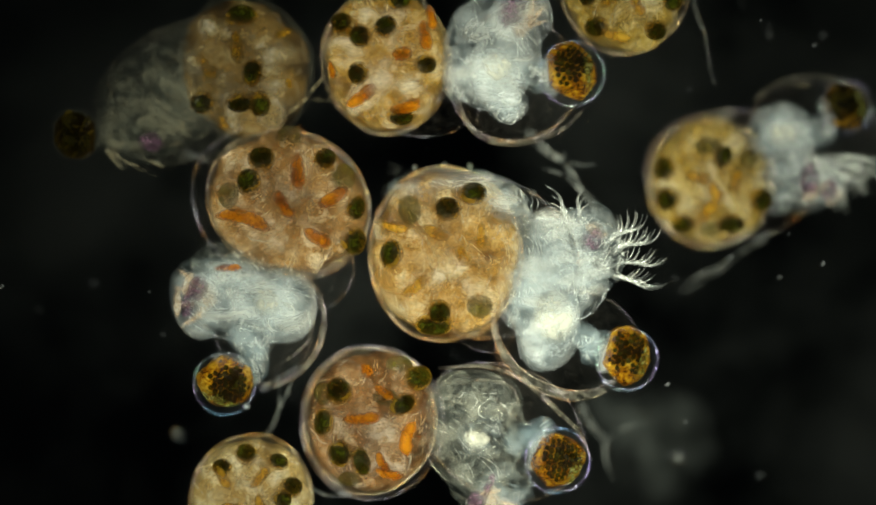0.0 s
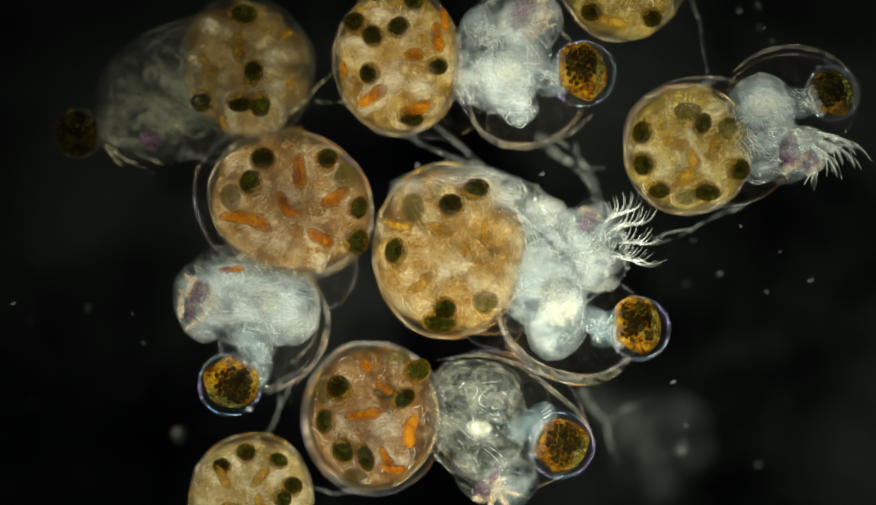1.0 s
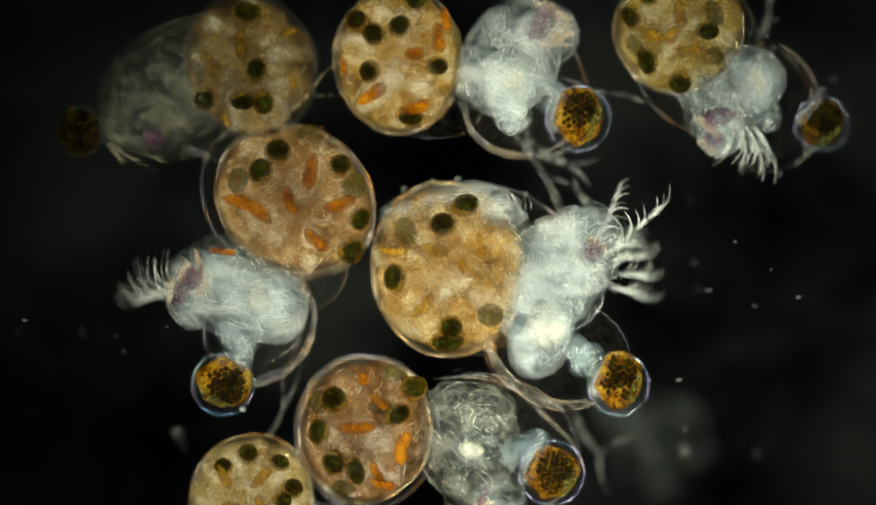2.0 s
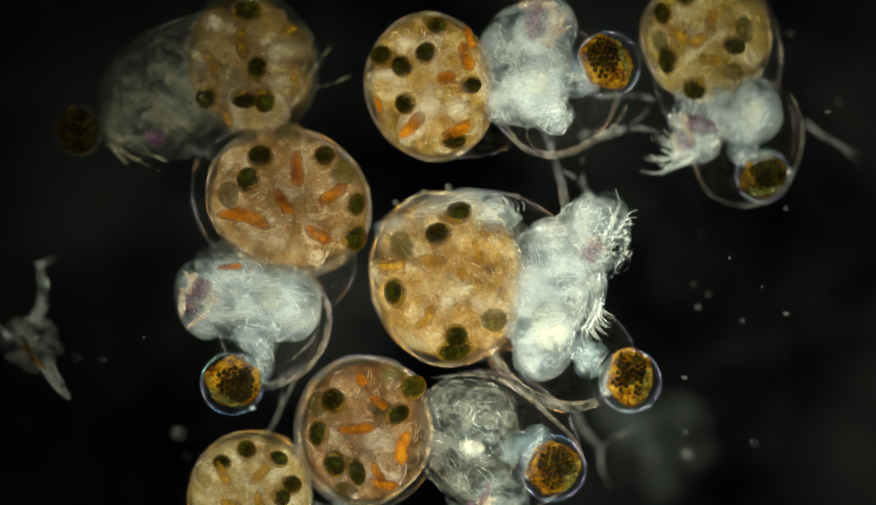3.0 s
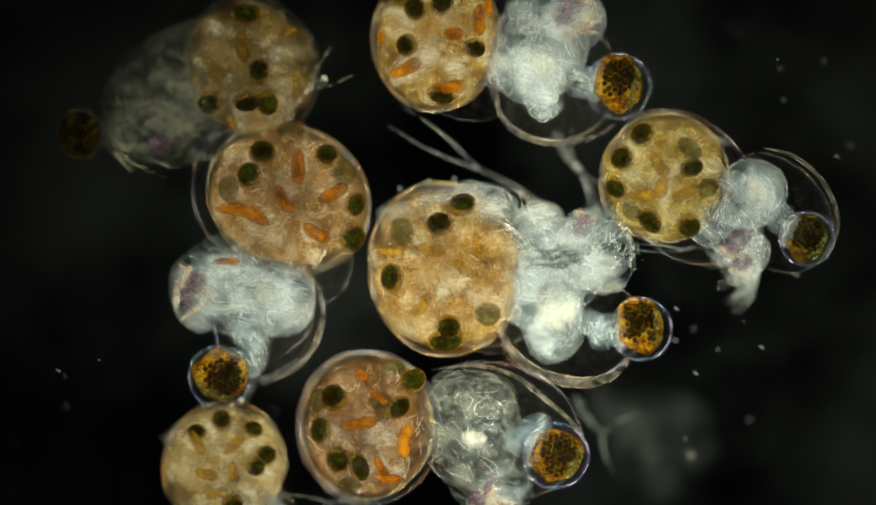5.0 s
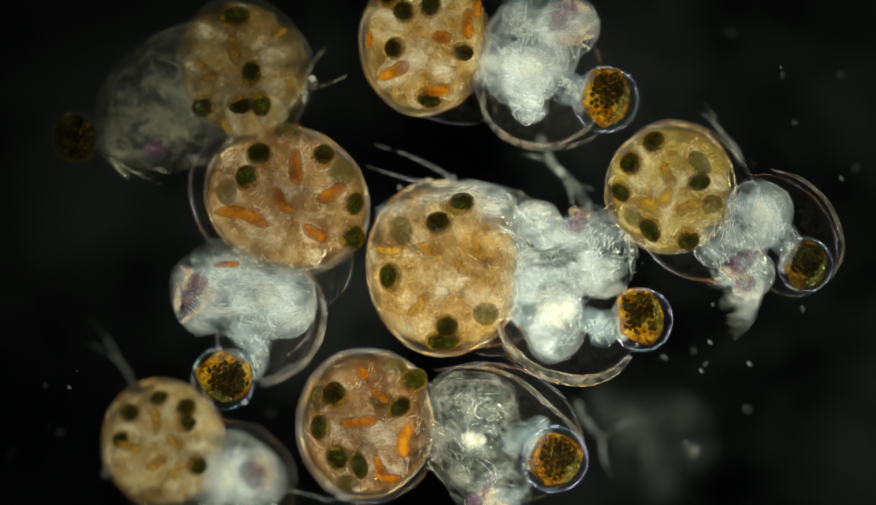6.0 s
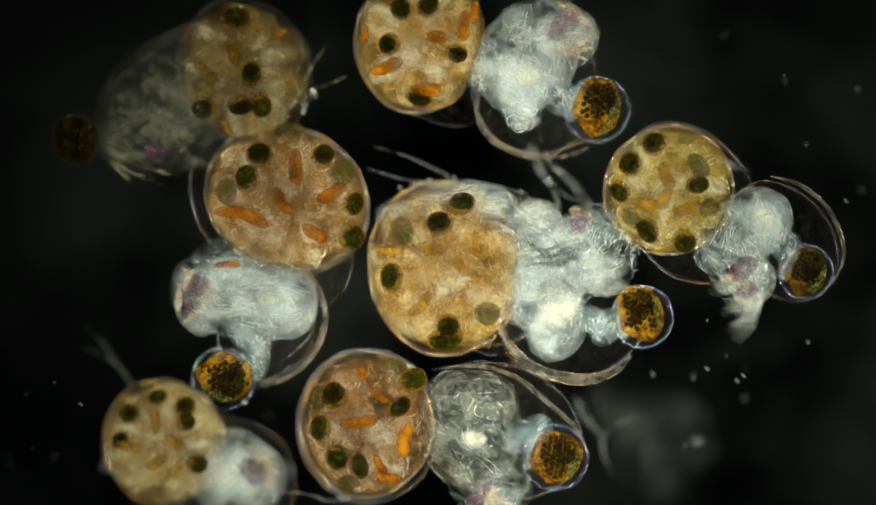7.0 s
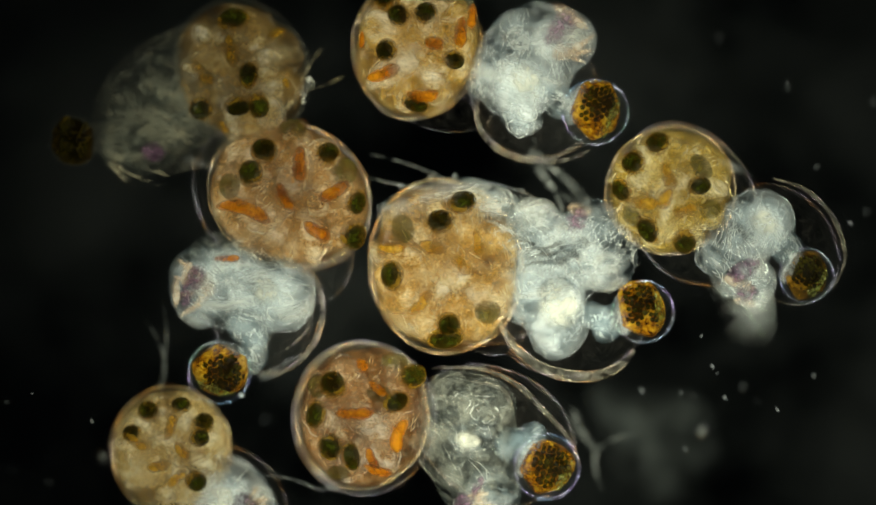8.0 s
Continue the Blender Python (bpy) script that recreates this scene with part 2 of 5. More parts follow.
CLEAR = membrane("clear_carapace", (1.0, 0.88, 0.76), 0.0015, 0.66, 0.26, veins=0.012, thin=11.0, sheen=((1.0, 0.45, 0.14), (1.0, 0.85, 0.62), (0.7, 0.62, 0.95), (0.95, 0.97, 1.0), (1.0, 0.55, 0.22)))
# shaded copy of the clear skin: gloss cut where less light would fall
SHADED_SKIN = membrane("shaded_carapace", (0.9, 0.84, 0.66), 0.004, 0.07, 0.3, veins=0.1, thin=8.0)
CORNEA = membrane("clear_cornea", (0.85, 0.92, 1.0), 0.003, 0.85, 0.22, veins=0.03, thin=8.0, sheen=((0.5, 0.85, 0.7), (0.85, 0.92, 1.0), (0.6, 0.42, 1.0), (0.9, 0.95, 1.0), (0.35, 0.6, 1.0)))
HAIR = tissue("clear_bristle", [(0.3, (0.6, 0.64, 0.64)), (0.6, (0.97, 0.97, 0.93))], 0.04, 0.24, 30, 8, 0.5, 0.5, 0.3, soft=0.0)
STRAND = tissue("muscle_strand", [(0.3, (0.7, 0.74, 0.74)), (0.6, (0.98, 0.97, 0.93))], -0.2, 0.62, 26, 8, 0.5, 0.6, 0.3, soft=0.0)
# pale gold for thin threads, also standing in for glints on the broods
THREAD_GLINT = tissue("tan_thread_glint", [(0.3, (0.85, 0.62, 0.3)), (0.6, (0.98, 0.88, 0.62))], -0.2, 0.6, 28, 8, 0.5, 0.4, 0.3, soft=0.0)
FAINT = tissue("faint_stalk", [(0.3, (0.4, 0.44, 0.44)), (0.6, (0.8, 0.8, 0.76))], 0.0, 0.1, 30, 8, 0.5, 0.1, 0.3, soft=0.0)
# shaded copy of the muscle strand, colour lowered for the same flea
SHADED_STRAND = tissue("shaded_strand", [(0.3, (0.4, 0.38, 0.3)), (0.6, (0.72, 0.62, 0.42))], -0.2, 0.3, 34, 10, 0.5, 0.2, 0.3, soft=0.0)
STALK = tissue("clear_stalk", [(0.3, (0.5, 0.54, 0.54)), (0.6, (0.9, 0.9, 0.86))], -0.03, 0.16, 30, 10, 0.5, 0.7, 0.3, relief=0.3, veins=0.18, vein_size=20, soft=0.0, thread=0.025)
FOLD = membrane("lobe_skin", (0.95, 0.98, 1.0), 0.004, 0.28, 0.3, 24, 0.16, 6.0)
ANTENNA = membrane("antenna_skin", (0.92, 0.93, 0.9), 0.016, 0.3, 0.3, 16, 0.25, 2.6, sheen=((1.0, 0.8, 0.6), (0.9, 0.95, 1.0), (0.75, 0.7, 0.95), (0.95, 0.95, 0.9)))
HEM = membrane("carapace_edge", (1.0, 0.9, 0.72), 0.025, 0.7, 0.3, 18, 0.2, 5.0, sheen=((1.0, 0.42, 0.12), (1.0, 0.9, 0.7), (1.0, 0.8, 0.5), (0.75, 0.6, 0.85), (1.0, 0.5, 0.2)))
WALL = tissue("cell_wall", [(0.3, (0.8, 0.74, 0.6)), (0.6, (0.98, 0.95, 0.85))], -0.32, 0.34, 26, 9, 0.5, 0.3, 0.3, soft=0.0)
# faint pale film that imitates the glow of scattered light behind the animals
SLIDE = tissue("slide_glow", [(0.4, (0.5, 0.56, 0.56)), (0.6, (0.8, 0.84, 0.82))], 0.0, 0.0085, 420, 60, 0.5, 0.0, soft=0.0)
GHOST = tissue("faint_tissue", [(0.3, (0.3, 0.35, 0.35)), (0.6, (0.7, 0.75, 0.72))], -0.01, 0.035, 60, 14, 0.5, 0.0)
BLACK, _nt, _out = mat_new("matt_black")
_d = node(_nt, "ShaderNodeBsdfDiffuse")
_nt.links.new(ramp(_nt, noise_of(_nt, coords(_nt), 400.0), [(0.3, (0.03, 0.037, 0.04)), (0.7, (0.055, 0.062, 0.06))]), _d.inputs["Color"])
_nt.links.new(_d.outputs[0], _out.inputs["Surface"])


# ---- shapes, in plan units: x right, y down, z towards the lens ----
def blob(c, r, rot=0.0, lump=0.06, seed=0, seg=28, rings=18, egg=0.0, size=1.2):
    """A lumpy ellipsoid. rot: degrees clockwise on the picture; egg: how much narrower its far end is."""
    rnd = Vector((seed * 3.17, seed * 1.31, seed * 7.7))
    ca, sa = math.cos(radians(rot)), math.sin(radians(rot))
    vs, fs = [], []
    for i in range(rings + 1):
        th = math.pi * i / rings
        for j in range(seg):
            ph = 2 * math.pi * j / seg
            d = Vector((math.sin(th) * math.cos(ph), math.sin(th) * math.sin(ph), math.cos(th)))
            k = 1 + lump * (noise.noise(d * size + rnd) + 0.45 * noise.noise(d * size * 2.7 + rnd))
            taper = 1 - egg * (d.x + 1) / 2
            x, y, z = d.x * r[0] * k, d.y * r[1] * k * taper, d.z * r[2] * k * taper
            vs.append((c[0] + x * ca - y * sa, c[1] + x * sa + y * ca, c[2] + z))
    for i in range(rings):
        for j in range(seg):
            a, b = i * seg + j, i * seg + (j + 1) % seg
            fs.append((a, a + seg, b + seg, b))
    return vs, fs


def tube(points, radii, sides=8):
    """A tapering tube along smooth points."""
    pts = [Vector(p) for p in points]
    vs, fs = [], []
    for i, p in enumerate(pts):
        t = (pts[min(i + 1, len(pts) - 1)] - pts[max(i - 1, 0)]).normalized()
        side = t.cross(Vector((0, 0, 1)))
        side = side.normalized() if side.length > 1e-6 else Vector((1, 0, 0))
        up = side.cross(t)
        for j in range(sides):
            a = 2 * math.pi * j / sides
            vs.append(tuple(p + (side * math.cos(a) + up * math.sin(a)) * radii[i]))
    for i in range(len(pts) - 1):
        for j in range(sides):
            a, b = i * sides + j, i * sides + (j + 1) % sides
            fs.append((a, b, b + sides, a + sides))
    fs.append(tuple(range(sides))[::-1])
    fs.append(tuple(range((len(pts) - 1) * sides, len(pts) * sides)))
    return vs, fs


def join(shapes):
    vs, fs = [], []
    for v, f in shapes:
        n = len(vs)
        vs += v
        fs += [tuple(k + n for k in face) for face in f]
    return vs, fs


def arc(a, b, bow=0.0, n=9, lift=0.0):
    """Points from a to b that bow to the side."""
    a, b = Vector(a), Vector(b)
    d = b - a
    side = Vector((-d.y, d.x, 0))
    return [a + d * (i / (n - 1)) + (side * bow + Vector((0, 0, lift))) * math.sin(math.pi * i / (n - 1)) for i in range(n)]


def world_of(u, v, z=0.0):
    return ((u - MIDX) * PX, (MIDY - v) * PX, z * PX)


class Animal:
    """An Empty at (u, v) of the plan at which parts hang; shapes are given in plan units of the rest pose."""

    def __init__(self, name, u, v, z, label, category):
        self.u, self.v, self.z = u, v, z
        self.root = new(name)
        self.root.empty_display_size = 20 * PX
        self.root.location = world_of(u, v, z)
        tagged(self.root, label, category, "water fleas")

    def part(self, name, shape, material, parent=None, label="", pivot=None):
        pu, pv, pz = pivot or (self.u, self.v, 0.0)
        vs, fs = shape
        me = bpy.data.meshes.new(name)
        me.from_pydata([((x - pu) * PX, (pv - y) * PX, (z - pz) * PX) for x, y, z in vs], [], [f[::-1] for f in fs])
        me.polygons.foreach_set("use_smooth", [True] * len(me.polygons))
        me.materials.append(material)
        me.update()
        up = np.zeros(len(vs) * 3, dtype=np.float32)
        me.vertices.foreach_get("normal", up)
        me.attributes.new("thick", "FLOAT", "POINT").data.foreach_set("value", np.abs(up[2::3]))
        ob = new(name, me)
        ob.parent = parent or self.root
        base = self.rest.get(parent, (self.u, self.v, 0.0)) if parent else (self.u, self.v, 0.0)
        ob.location = ((pu - base[0]) * PX, (base[1] - pv) * PX, (pz - base[2]) * PX)
        self.rest[ob] = (pu, pv, pz)
        if label:
            tagged(ob, label)
        return ob

    rest = {}


def brood(an, c, r, rot, tissue_mat, embryo_mat, spots, bars, seed, skin=SKIN, egg=0.0, n_embryo=13, deep=0.9, faded=(), gut_mat=None, wall_mat=None, thread_glint_mat=None):
    """The brood pouch with its embryos: a clear skin, a mass of embryos, their dark eyes and orange guts."""
    rnd = random.Random(seed)
    pouch = an.part("brood_pouch", blob((c[0], c[1], 0), (r[0], r[1], r[2]), rot, 0.03, seed, 72, 44, egg), skin, None,
                    "clear swollen brood pouch full of embryos", (c[0], c[1], 0))
    an.part("embryo_mass", blob((c[0], c[1], -8), (r[0] * 0.94, r[1] * 0.94, r[2] * 0.5), rot, 0.08, seed + 1, 40, 24, egg, 2.2), tissue_mat, pouch)
    ca, sa = math.cos(radians(rot)), math.sin(radians(rot))
    for k in range(n_embryo):
        ring = 0 if k == 0 else (1 if k < n_embryo - 3 else 2)
        f = (0.0, 0.56, 0.32)[ring]
        a = 2 * math.pi * (k + 0.35 * rnd.random()) / ((1, n_embryo - 4, 3)[ring])
        x, y = f * r[0] * math.cos(a), f * r[1] * math.sin(a)
        s = 0.3 + 0.06 * rnd.random()
        z = r[2] * ((0.5, 0.26, 0.42)[ring])
        an.part("embryo", blob((c[0] + x * ca - y * sa, c[1] + x * sa + y * ca, z), (r[0] * s * 1.2, r[0] * s * 0.88, r[2] * 0.33),
                               math.degrees(a) + rot + rnd.uniform(-20, 20), 0.16, seed + 10 + k, 24, 16, 0.25, 2.0), embryo_mat, pouch)
        an.part("cell_wall", cell_wall((c[0] + x * ca - y * sa, c[1] + x * sa + y * ca), (r[0] * s * 1.02, r[0] * s * 0.82), math.degrees(a) + rot, z + r[2] * 0.12, seed + k), wall_mat or WALL, pouch)
    for k, (u, v, ru, rv, sr) in enumerate(spots):
        x, y = (u - c[0]), (v - c[1])
        d = min(0.97, math.hypot((x * ca + y * sa) / r[0], (-x * sa + y * ca) / r[1]))
        z = r[2] * 0.83 * math.sqrt(1 - d * d) + 4
        eye = an.part("embryo_eye", blob((u, v, z), (ru * 0.88, rv * 0.88, min(ru, rv) * 0.7), sr, 0.05, seed + 40 + k, 20, 12), PIGMENT, pouch, "dark green oval embryo eye")
        an.part("embryo_eye_rim", blob((u - x * 0.035 + rnd.uniform(-2, 2), v - y * 0.035 + rnd.uniform(-2, 2), z - 3), (ru * 1.04, rv * 1.04, min(ru, rv) * 0.72), sr, 0.08, seed + 60 + k, 20, 12), SHEATH, pouch)
    for k, (u, v, ru, rv) in enumerate(faded):
        x, y = (u - c[0]), (v - c[1])
        d = min(0.93, math.hypot((x * ca + y * sa) / r[0], (-x * sa + y * ca) / r[1]))
        an.part("embryo_eye", blob((u, v, r[2] * 0.74 * math.sqrt(1 - d * d)), (ru, rv, min(ru, rv) * 0.6), 0, 0.1, seed + 80 + k, 20, 12), OLIVE, pouch, "olive embryo eye deep in the brood")
    # short gold arcs: fine threads that also imitate specular glints by their colour
    an.part("tissue_thread", fibres((c[0], c[1], 0), (r[0] * 0.93, r[1] * 0.93, r[2] * 0.8), rot, 150, seed + 5, 0.5, 0.34, 240.0, 0.09), thread_glint_mat or THREAD_GLINT, pouch)["kind"] = "stuff"
    for k, (u, v, length, width, br, bow) in enumerate(bars):
        x, y = (u - c[0]), (v - c[1])
        d = min(0.95, math.hypot((x * ca + y * sa) / r[0], (-x * sa + y * ca) / r[1]))
        z = r[2] * deep * math.sqrt(1 - d * d)
        dx, dy = math.cos(radians(br)) * length / 2, math.sin(radians(br)) * length / 2
        pts = arc((u - dx, v - dy, z - 4), (u + dx, v + dy, z + 2), bow, 9, 3)
        an.part("embryo_gut", tube(pts, [width * w for w in (0.12, 0.36, 0.44, 0.5, 0.46, 0.5, 0.52, 0.42, 0.14)], 10), gut_mat or ORANGE, pouch, "orange embryo gut")
    return pouch


def pressed(shape, c, way, limit, keep=0.12):
    """Presses a shape flat beyond a plane that stands across the direction way (degrees)."""
    vs, fs = shape
    nx, ny = math.cos(radians(way)), math.sin(radians(way))
    out = []
    for x, y, z in vs:
        over = (x - c[0]) * nx + (y - c[1]) * ny - limit
        if over > 0:
            x, y = x - nx * over * (1 - keep), y - ny * over * (1 - keep)
        out.append((x, y, z))
    return out, fs


def hexagon(c, r, turn, z, rise):
    """A six-sided, slightly domed facet."""
    vs = []
    for rr, zz in ((r, z), (r * 0.8, z + rise)):
        vs += [(c[0] + rr * math.cos(turn + k * math.pi / 3), c[1] + rr * math.sin(turn + k * math.pi / 3), zz) for k in range(6)]
    fs = [(k, (k + 1) % 6, 6 + (k + 1) % 6, 6 + k) for k in range(6)] + [tuple(range(6, 12))]
    return vs, fs


def compound_eye(an, c, R, pig, prx, pry, rot, seed, toward=0.0, reach=0.78, amber=None, cornea=None):
    """A big compound eye: a clear round cornea over an amber pigment body with a dark honeycomb. toward: where the clear edge lies."""
    eye = an.part("eye", blob((c[0], c[1], 10), (R, R, R), 0, 0.015, seed, 40, 26), cornea or CORNEA, None, "large round compound eye under a clear cornea", (c[0], c[1], 10))
    rz = min(prx, pry) * 0.9
    ta = radians(toward)
    body = blob((pig[0], pig[1], 12), (prx * 1.12, pry * 1.08, rz), rot, 0.09, seed + 1, 36, 24, 0.05, 2.2)
    body = pressed(body, pig, toward + 180, prx * 0.8)
    an.part("pigment", pressed(body, pig, toward + 118, prx * 0.86), amber or AMBER, eye, "amber and brown eye pigment")
    # ragged green along the clear edge
    ex, ey = pig[0] + math.cos(ta) * prx * 0.76, pig[1] + math.sin(ta) * pry * 0.76
    an.part("green_edge", blob((ex, ey, 10), (prx * 0.26, pry * 0.64, rz * 0.98), toward, 0.45, seed + 2, 28, 18, 0.0, 3.4), GREEN if reach < 1.4 else UMBER, eye, "green shimmering edge of the eye")
    if not cornea:
        an.part("lens", blob((c[0] - math.cos(ta) * R * 0.6, c[1] - math.sin(ta) * R * 0.6, 6), (R * 0.32, R * 0.66, R * 0.4), toward, 0.1, seed + 4, 22, 14), PULP, eye, "pale inner lens")
    ox, oy = pig[0] + prx * 0.26 * math.cos(ta - 1.0), pig[1] + pry * 0.26 * math.sin(ta - 1.0)
    an.part("pigment_core", blob((ox, oy, 13), (prx * 0.74, pry * 0.78, rz * 1.04), rot + toward, 0.08, seed + 6, 28, 18, 0.0, 2.0), UMBER if amber else RUST, eye, "dark brown middle of the eye")
    # six-sided dark facets over the side that faces the lens, with thin amber walls between
    rnd = random.Random(seed)
    facets = []
    m = min(prx, pry)
    s = m * 0.122
    lean = (math.cos(seed * 0.37), math.sin(seed * 0.37))
    for row in range(-9, 10):
        for col in range(-9, 10):
            ax, ay = (col + 0.5 * (row % 2)) * s * 2.0 + rnd.gauss(0, s * 0.12), row * s * 1.74 + rnd.gauss(0, s * 0.12)
            hx, hy = ax * lean[0] - ay * lean[1], ax * lean[1] + ay * lean[0]
            g = math.hypot(hx, hy) / m
            if g > 1.2:
                continue
            q = math.sin(g) / g if g > 1e-6 else 1.0
            x, y, zz = hx / m * q, hy / m * q, math.cos(g)
            away = math.hypot(x * prx - (ox - pig[0]), (y * pry - (oy - pig[1]))) / m
            ragged = 0.45 * noise.noise(Vector((x * 2.4, y * 2.4, seed)))
            along = x * math.cos(ta) + y * math.sin(ta)
            if away > reach + ragged or along > 0.72 or along < -0.62:
                continue
            w = s * (0.96 + 0.1 * rnd.random()) * (0.6 + 0.4 * zz) * (1.06 if away < 0.5 else 0.96)
            facets.append(hexagon((pig[0] + x * prx, pig[1] + y * pry), w, math.pi / 6 + seed * 0.37 + rnd.gauss(0, 0.08), 15 + zz * rz * 1.14, s * 0.2))
    an.part("ommatidia", join(facets), LENS, eye, "dark honeycomb facets")
    return eye


def cell_wall(c, r, rot, z, seed):
    """A thin uneven ring: the outline of one embryo."""
    ca, sa = math.cos(radians(rot)), math.sin(radians(rot))
    pts = []
    for i in range(29):
        a = 2 * math.pi * i / 28
        k = 0.95 + 0.3 * noise.noise(Vector((math.cos(a) * 1.3, math.sin(a) * 1.3, seed)))
        x, y = r[0] * k * math.cos(a), r[1] * k * math.sin(a)
        pts.append((c[0] + x * ca - y * sa, c[1] + x * sa + y * ca, z + 6 * noise.noise(Vector((math.cos(a) * 2, math.sin(a) * 2, seed + 4)))))
    return tube(pts, [0.7 + 0.9 * abs(noise.noise(Vector((i * 0.4, seed, 1)))) for i in range(29)], 5)


def fibres(c, r, rot, n, seed, width=0.9, length=0.8, swirl=90.0, curl=0.16):
    """Fine strands that run over an ellipsoid's near side."""
    rnd = random.Random(seed)
    out = []
    ca, sa = math.cos(radians(rot)), math.sin(radians(rot))
    for _ in range(n):
        a0, q = rnd.uniform(0, 2 * math.pi), math.sqrt(rnd.random()) * 0.95
        x, y = q * math.cos(a0), q * math.sin(a0)
        way = radians(rot + swirl * 0.3 + rnd.gauss(0, 13)) + 1.3 * noise.noise(Vector((x * 1.2, y * 1.2, seed * 0.7)))
        turn = curl + rnd.gauss(0, curl * 0.45)
        step = length * rnd.uniform(0.4, 1.0) / 9
        pts = []
        for _k in range(9):
            d = x * x + y * y
            if d > 0.97:
                break
            z = math.sqrt(1 - d)
            px, py = x * r[0], y * r[1]
            pts.append((c[0] + px * ca - py * sa, c[1] + px * sa + py * ca, c[2] + z * r[2] * 1.0))
            x += math.cos(way) * step
            y += math.sin(way) * step
            way += turn
        if len(pts) > 3:
            m = len(pts)
            out.append(tube(pts, [width * rnd.uniform(0.6, 1.3) * (0.3 + 0.7 * math.sin(math.pi * (i + 0.5) / m)) for i in range(m)], 5))
    return join(out)


def trunk(an, pivot, lobes, guts, purple, seed, shells=(), strands=70, strand_mat=None, shell_mat=None):
    """The trunk: fibrous white tissue in lobes, the cream gut, the purple mouth and the clear carapace round it."""
    first = None
    for k, (u, v, ru, rv, rz, rot, z, mat) in enumerate(lobes):
        shape = blob((u, v, z), (ru, rv, rz), rot, 0.08, seed + k, 32, 20, 0.0, 1.6)
        if first is None:
            first = an.part("trunk", shape, mat, None, "white translucent trunk with fibrous muscle", (pivot[0], pivot[1], 0))
        else:
            an.part("trunk_lobe", shape, mat, first, "", (pivot[0], pivot[1], 0))
        an.part("muscle", fibres((u, v, z), (ru, rv, rz), rot, strands, seed + 90 + k, 0.42, 1.1, 90.0, 0.1), strand_mat or STRAND, first, "", (pivot[0], pivot[1], 0))["kind"] = "stuff"
    for k, (u, v, ru, rv, rz, rot, z, mat) in enumerate(lobes[:2]):
        if mat is not FLESH:
            continue
        an.part("lobe_skin", blob((u, v, z + 2), (ru * 0.97, rv * 0.97, rz * 1.02), rot, 0.1, seed + 20 + k, 32, 20, 0.0, 1.6), FOLD, first, "", (pivot[0], pivot[1], 0))
    for k, (u, v, ru, rv, rot, z) in enumerate(guts):
        an.part("gut", blob((u, v, z + 10), (ru, rv, min(ru, rv) * 0.8), rot, 0.1, seed + 30 + k, 26, 16, 0.1, 1.7), CREAM, first, "cream-white gut", (pivot[0], pivot[1], 0))
    for k, (u, v, ru, rv, rot, z) in enumerate(purple):
        an.part("mouth", blob((u, v, z + 16), (ru, rv, min(ru, rv) * 0.8), rot, 0.2, seed + 50 + k, 24, 16, 0.0, 2.4), PURPLE, first, "purple mouthparts", (pivot[0], pivot[1], 0))
        if strand_mat:
            continue
        away = (Vector((u, v)) - Vector(pivot)).normalized() * (ru + rv) * 0.45
        an.part("lip", blob((u + away.x, v + away.y, z + 12), (min(ru, rv) * 0.6, max(ru, rv) * 0.95, min(ru, rv) * 0.6), math.degrees(math.atan2(away.y, away.x)), 0.15, seed + 54 + k, 24, 16, 0.0, 2.0), PEACH, first, "peach-coloured lip", (pivot[0], pivot[1], 0))
    for k, (u, v, ru, rv, rz, rot) in enumerate(shells):
        an.part("carapace", blob((u, v, 0), (ru, rv, rz), rot, 0.035, seed + 70 + k, 68, 42, 0.0, 1.4), shell_mat or CLEAR, first, "clear glassy carapace", (pivot[0], pivot[1], 0))
    return first


def hem(an, parent, points, width, seed, pivot):
    """The thickened edge of the carapace, along a smooth line through a few points."""
    pts = []
    p = [points[0]] + list(points) + [points[-1]]
    for k in range(1, len(p) - 2):
        for i in range(6):
            f = i / 6
            pts.append(tuple(0.5 * (2 * p[k][d] + (p[k + 1][d] - p[k - 1][d]) * f + (2 * p[k - 1][d] - 5 * p[k][d] + 4 * p[k + 1][d] - p[k + 2][d]) * f * f
                                    + (3 * p[k][d] - p[k - 1][d] - 3 * p[k + 1][d] + p[k + 2][d]) * f ** 3) for d in range(2)) + (12.0,))
    pts.append((*points[-1], 12.0))
    n = len(pts)
    rr = [width * (0.25 + 0.75 * math.sin(math.pi * (i + 0.5) / n)) * (1 + 0.25 * noise.noise(Vector((i * 0.35, seed, 0)))) for i in range(n)]
    return an.part("carapace_edge", tube(pts, rr, 10), HEM, parent, "thick clear edge of the carapace", pivot)


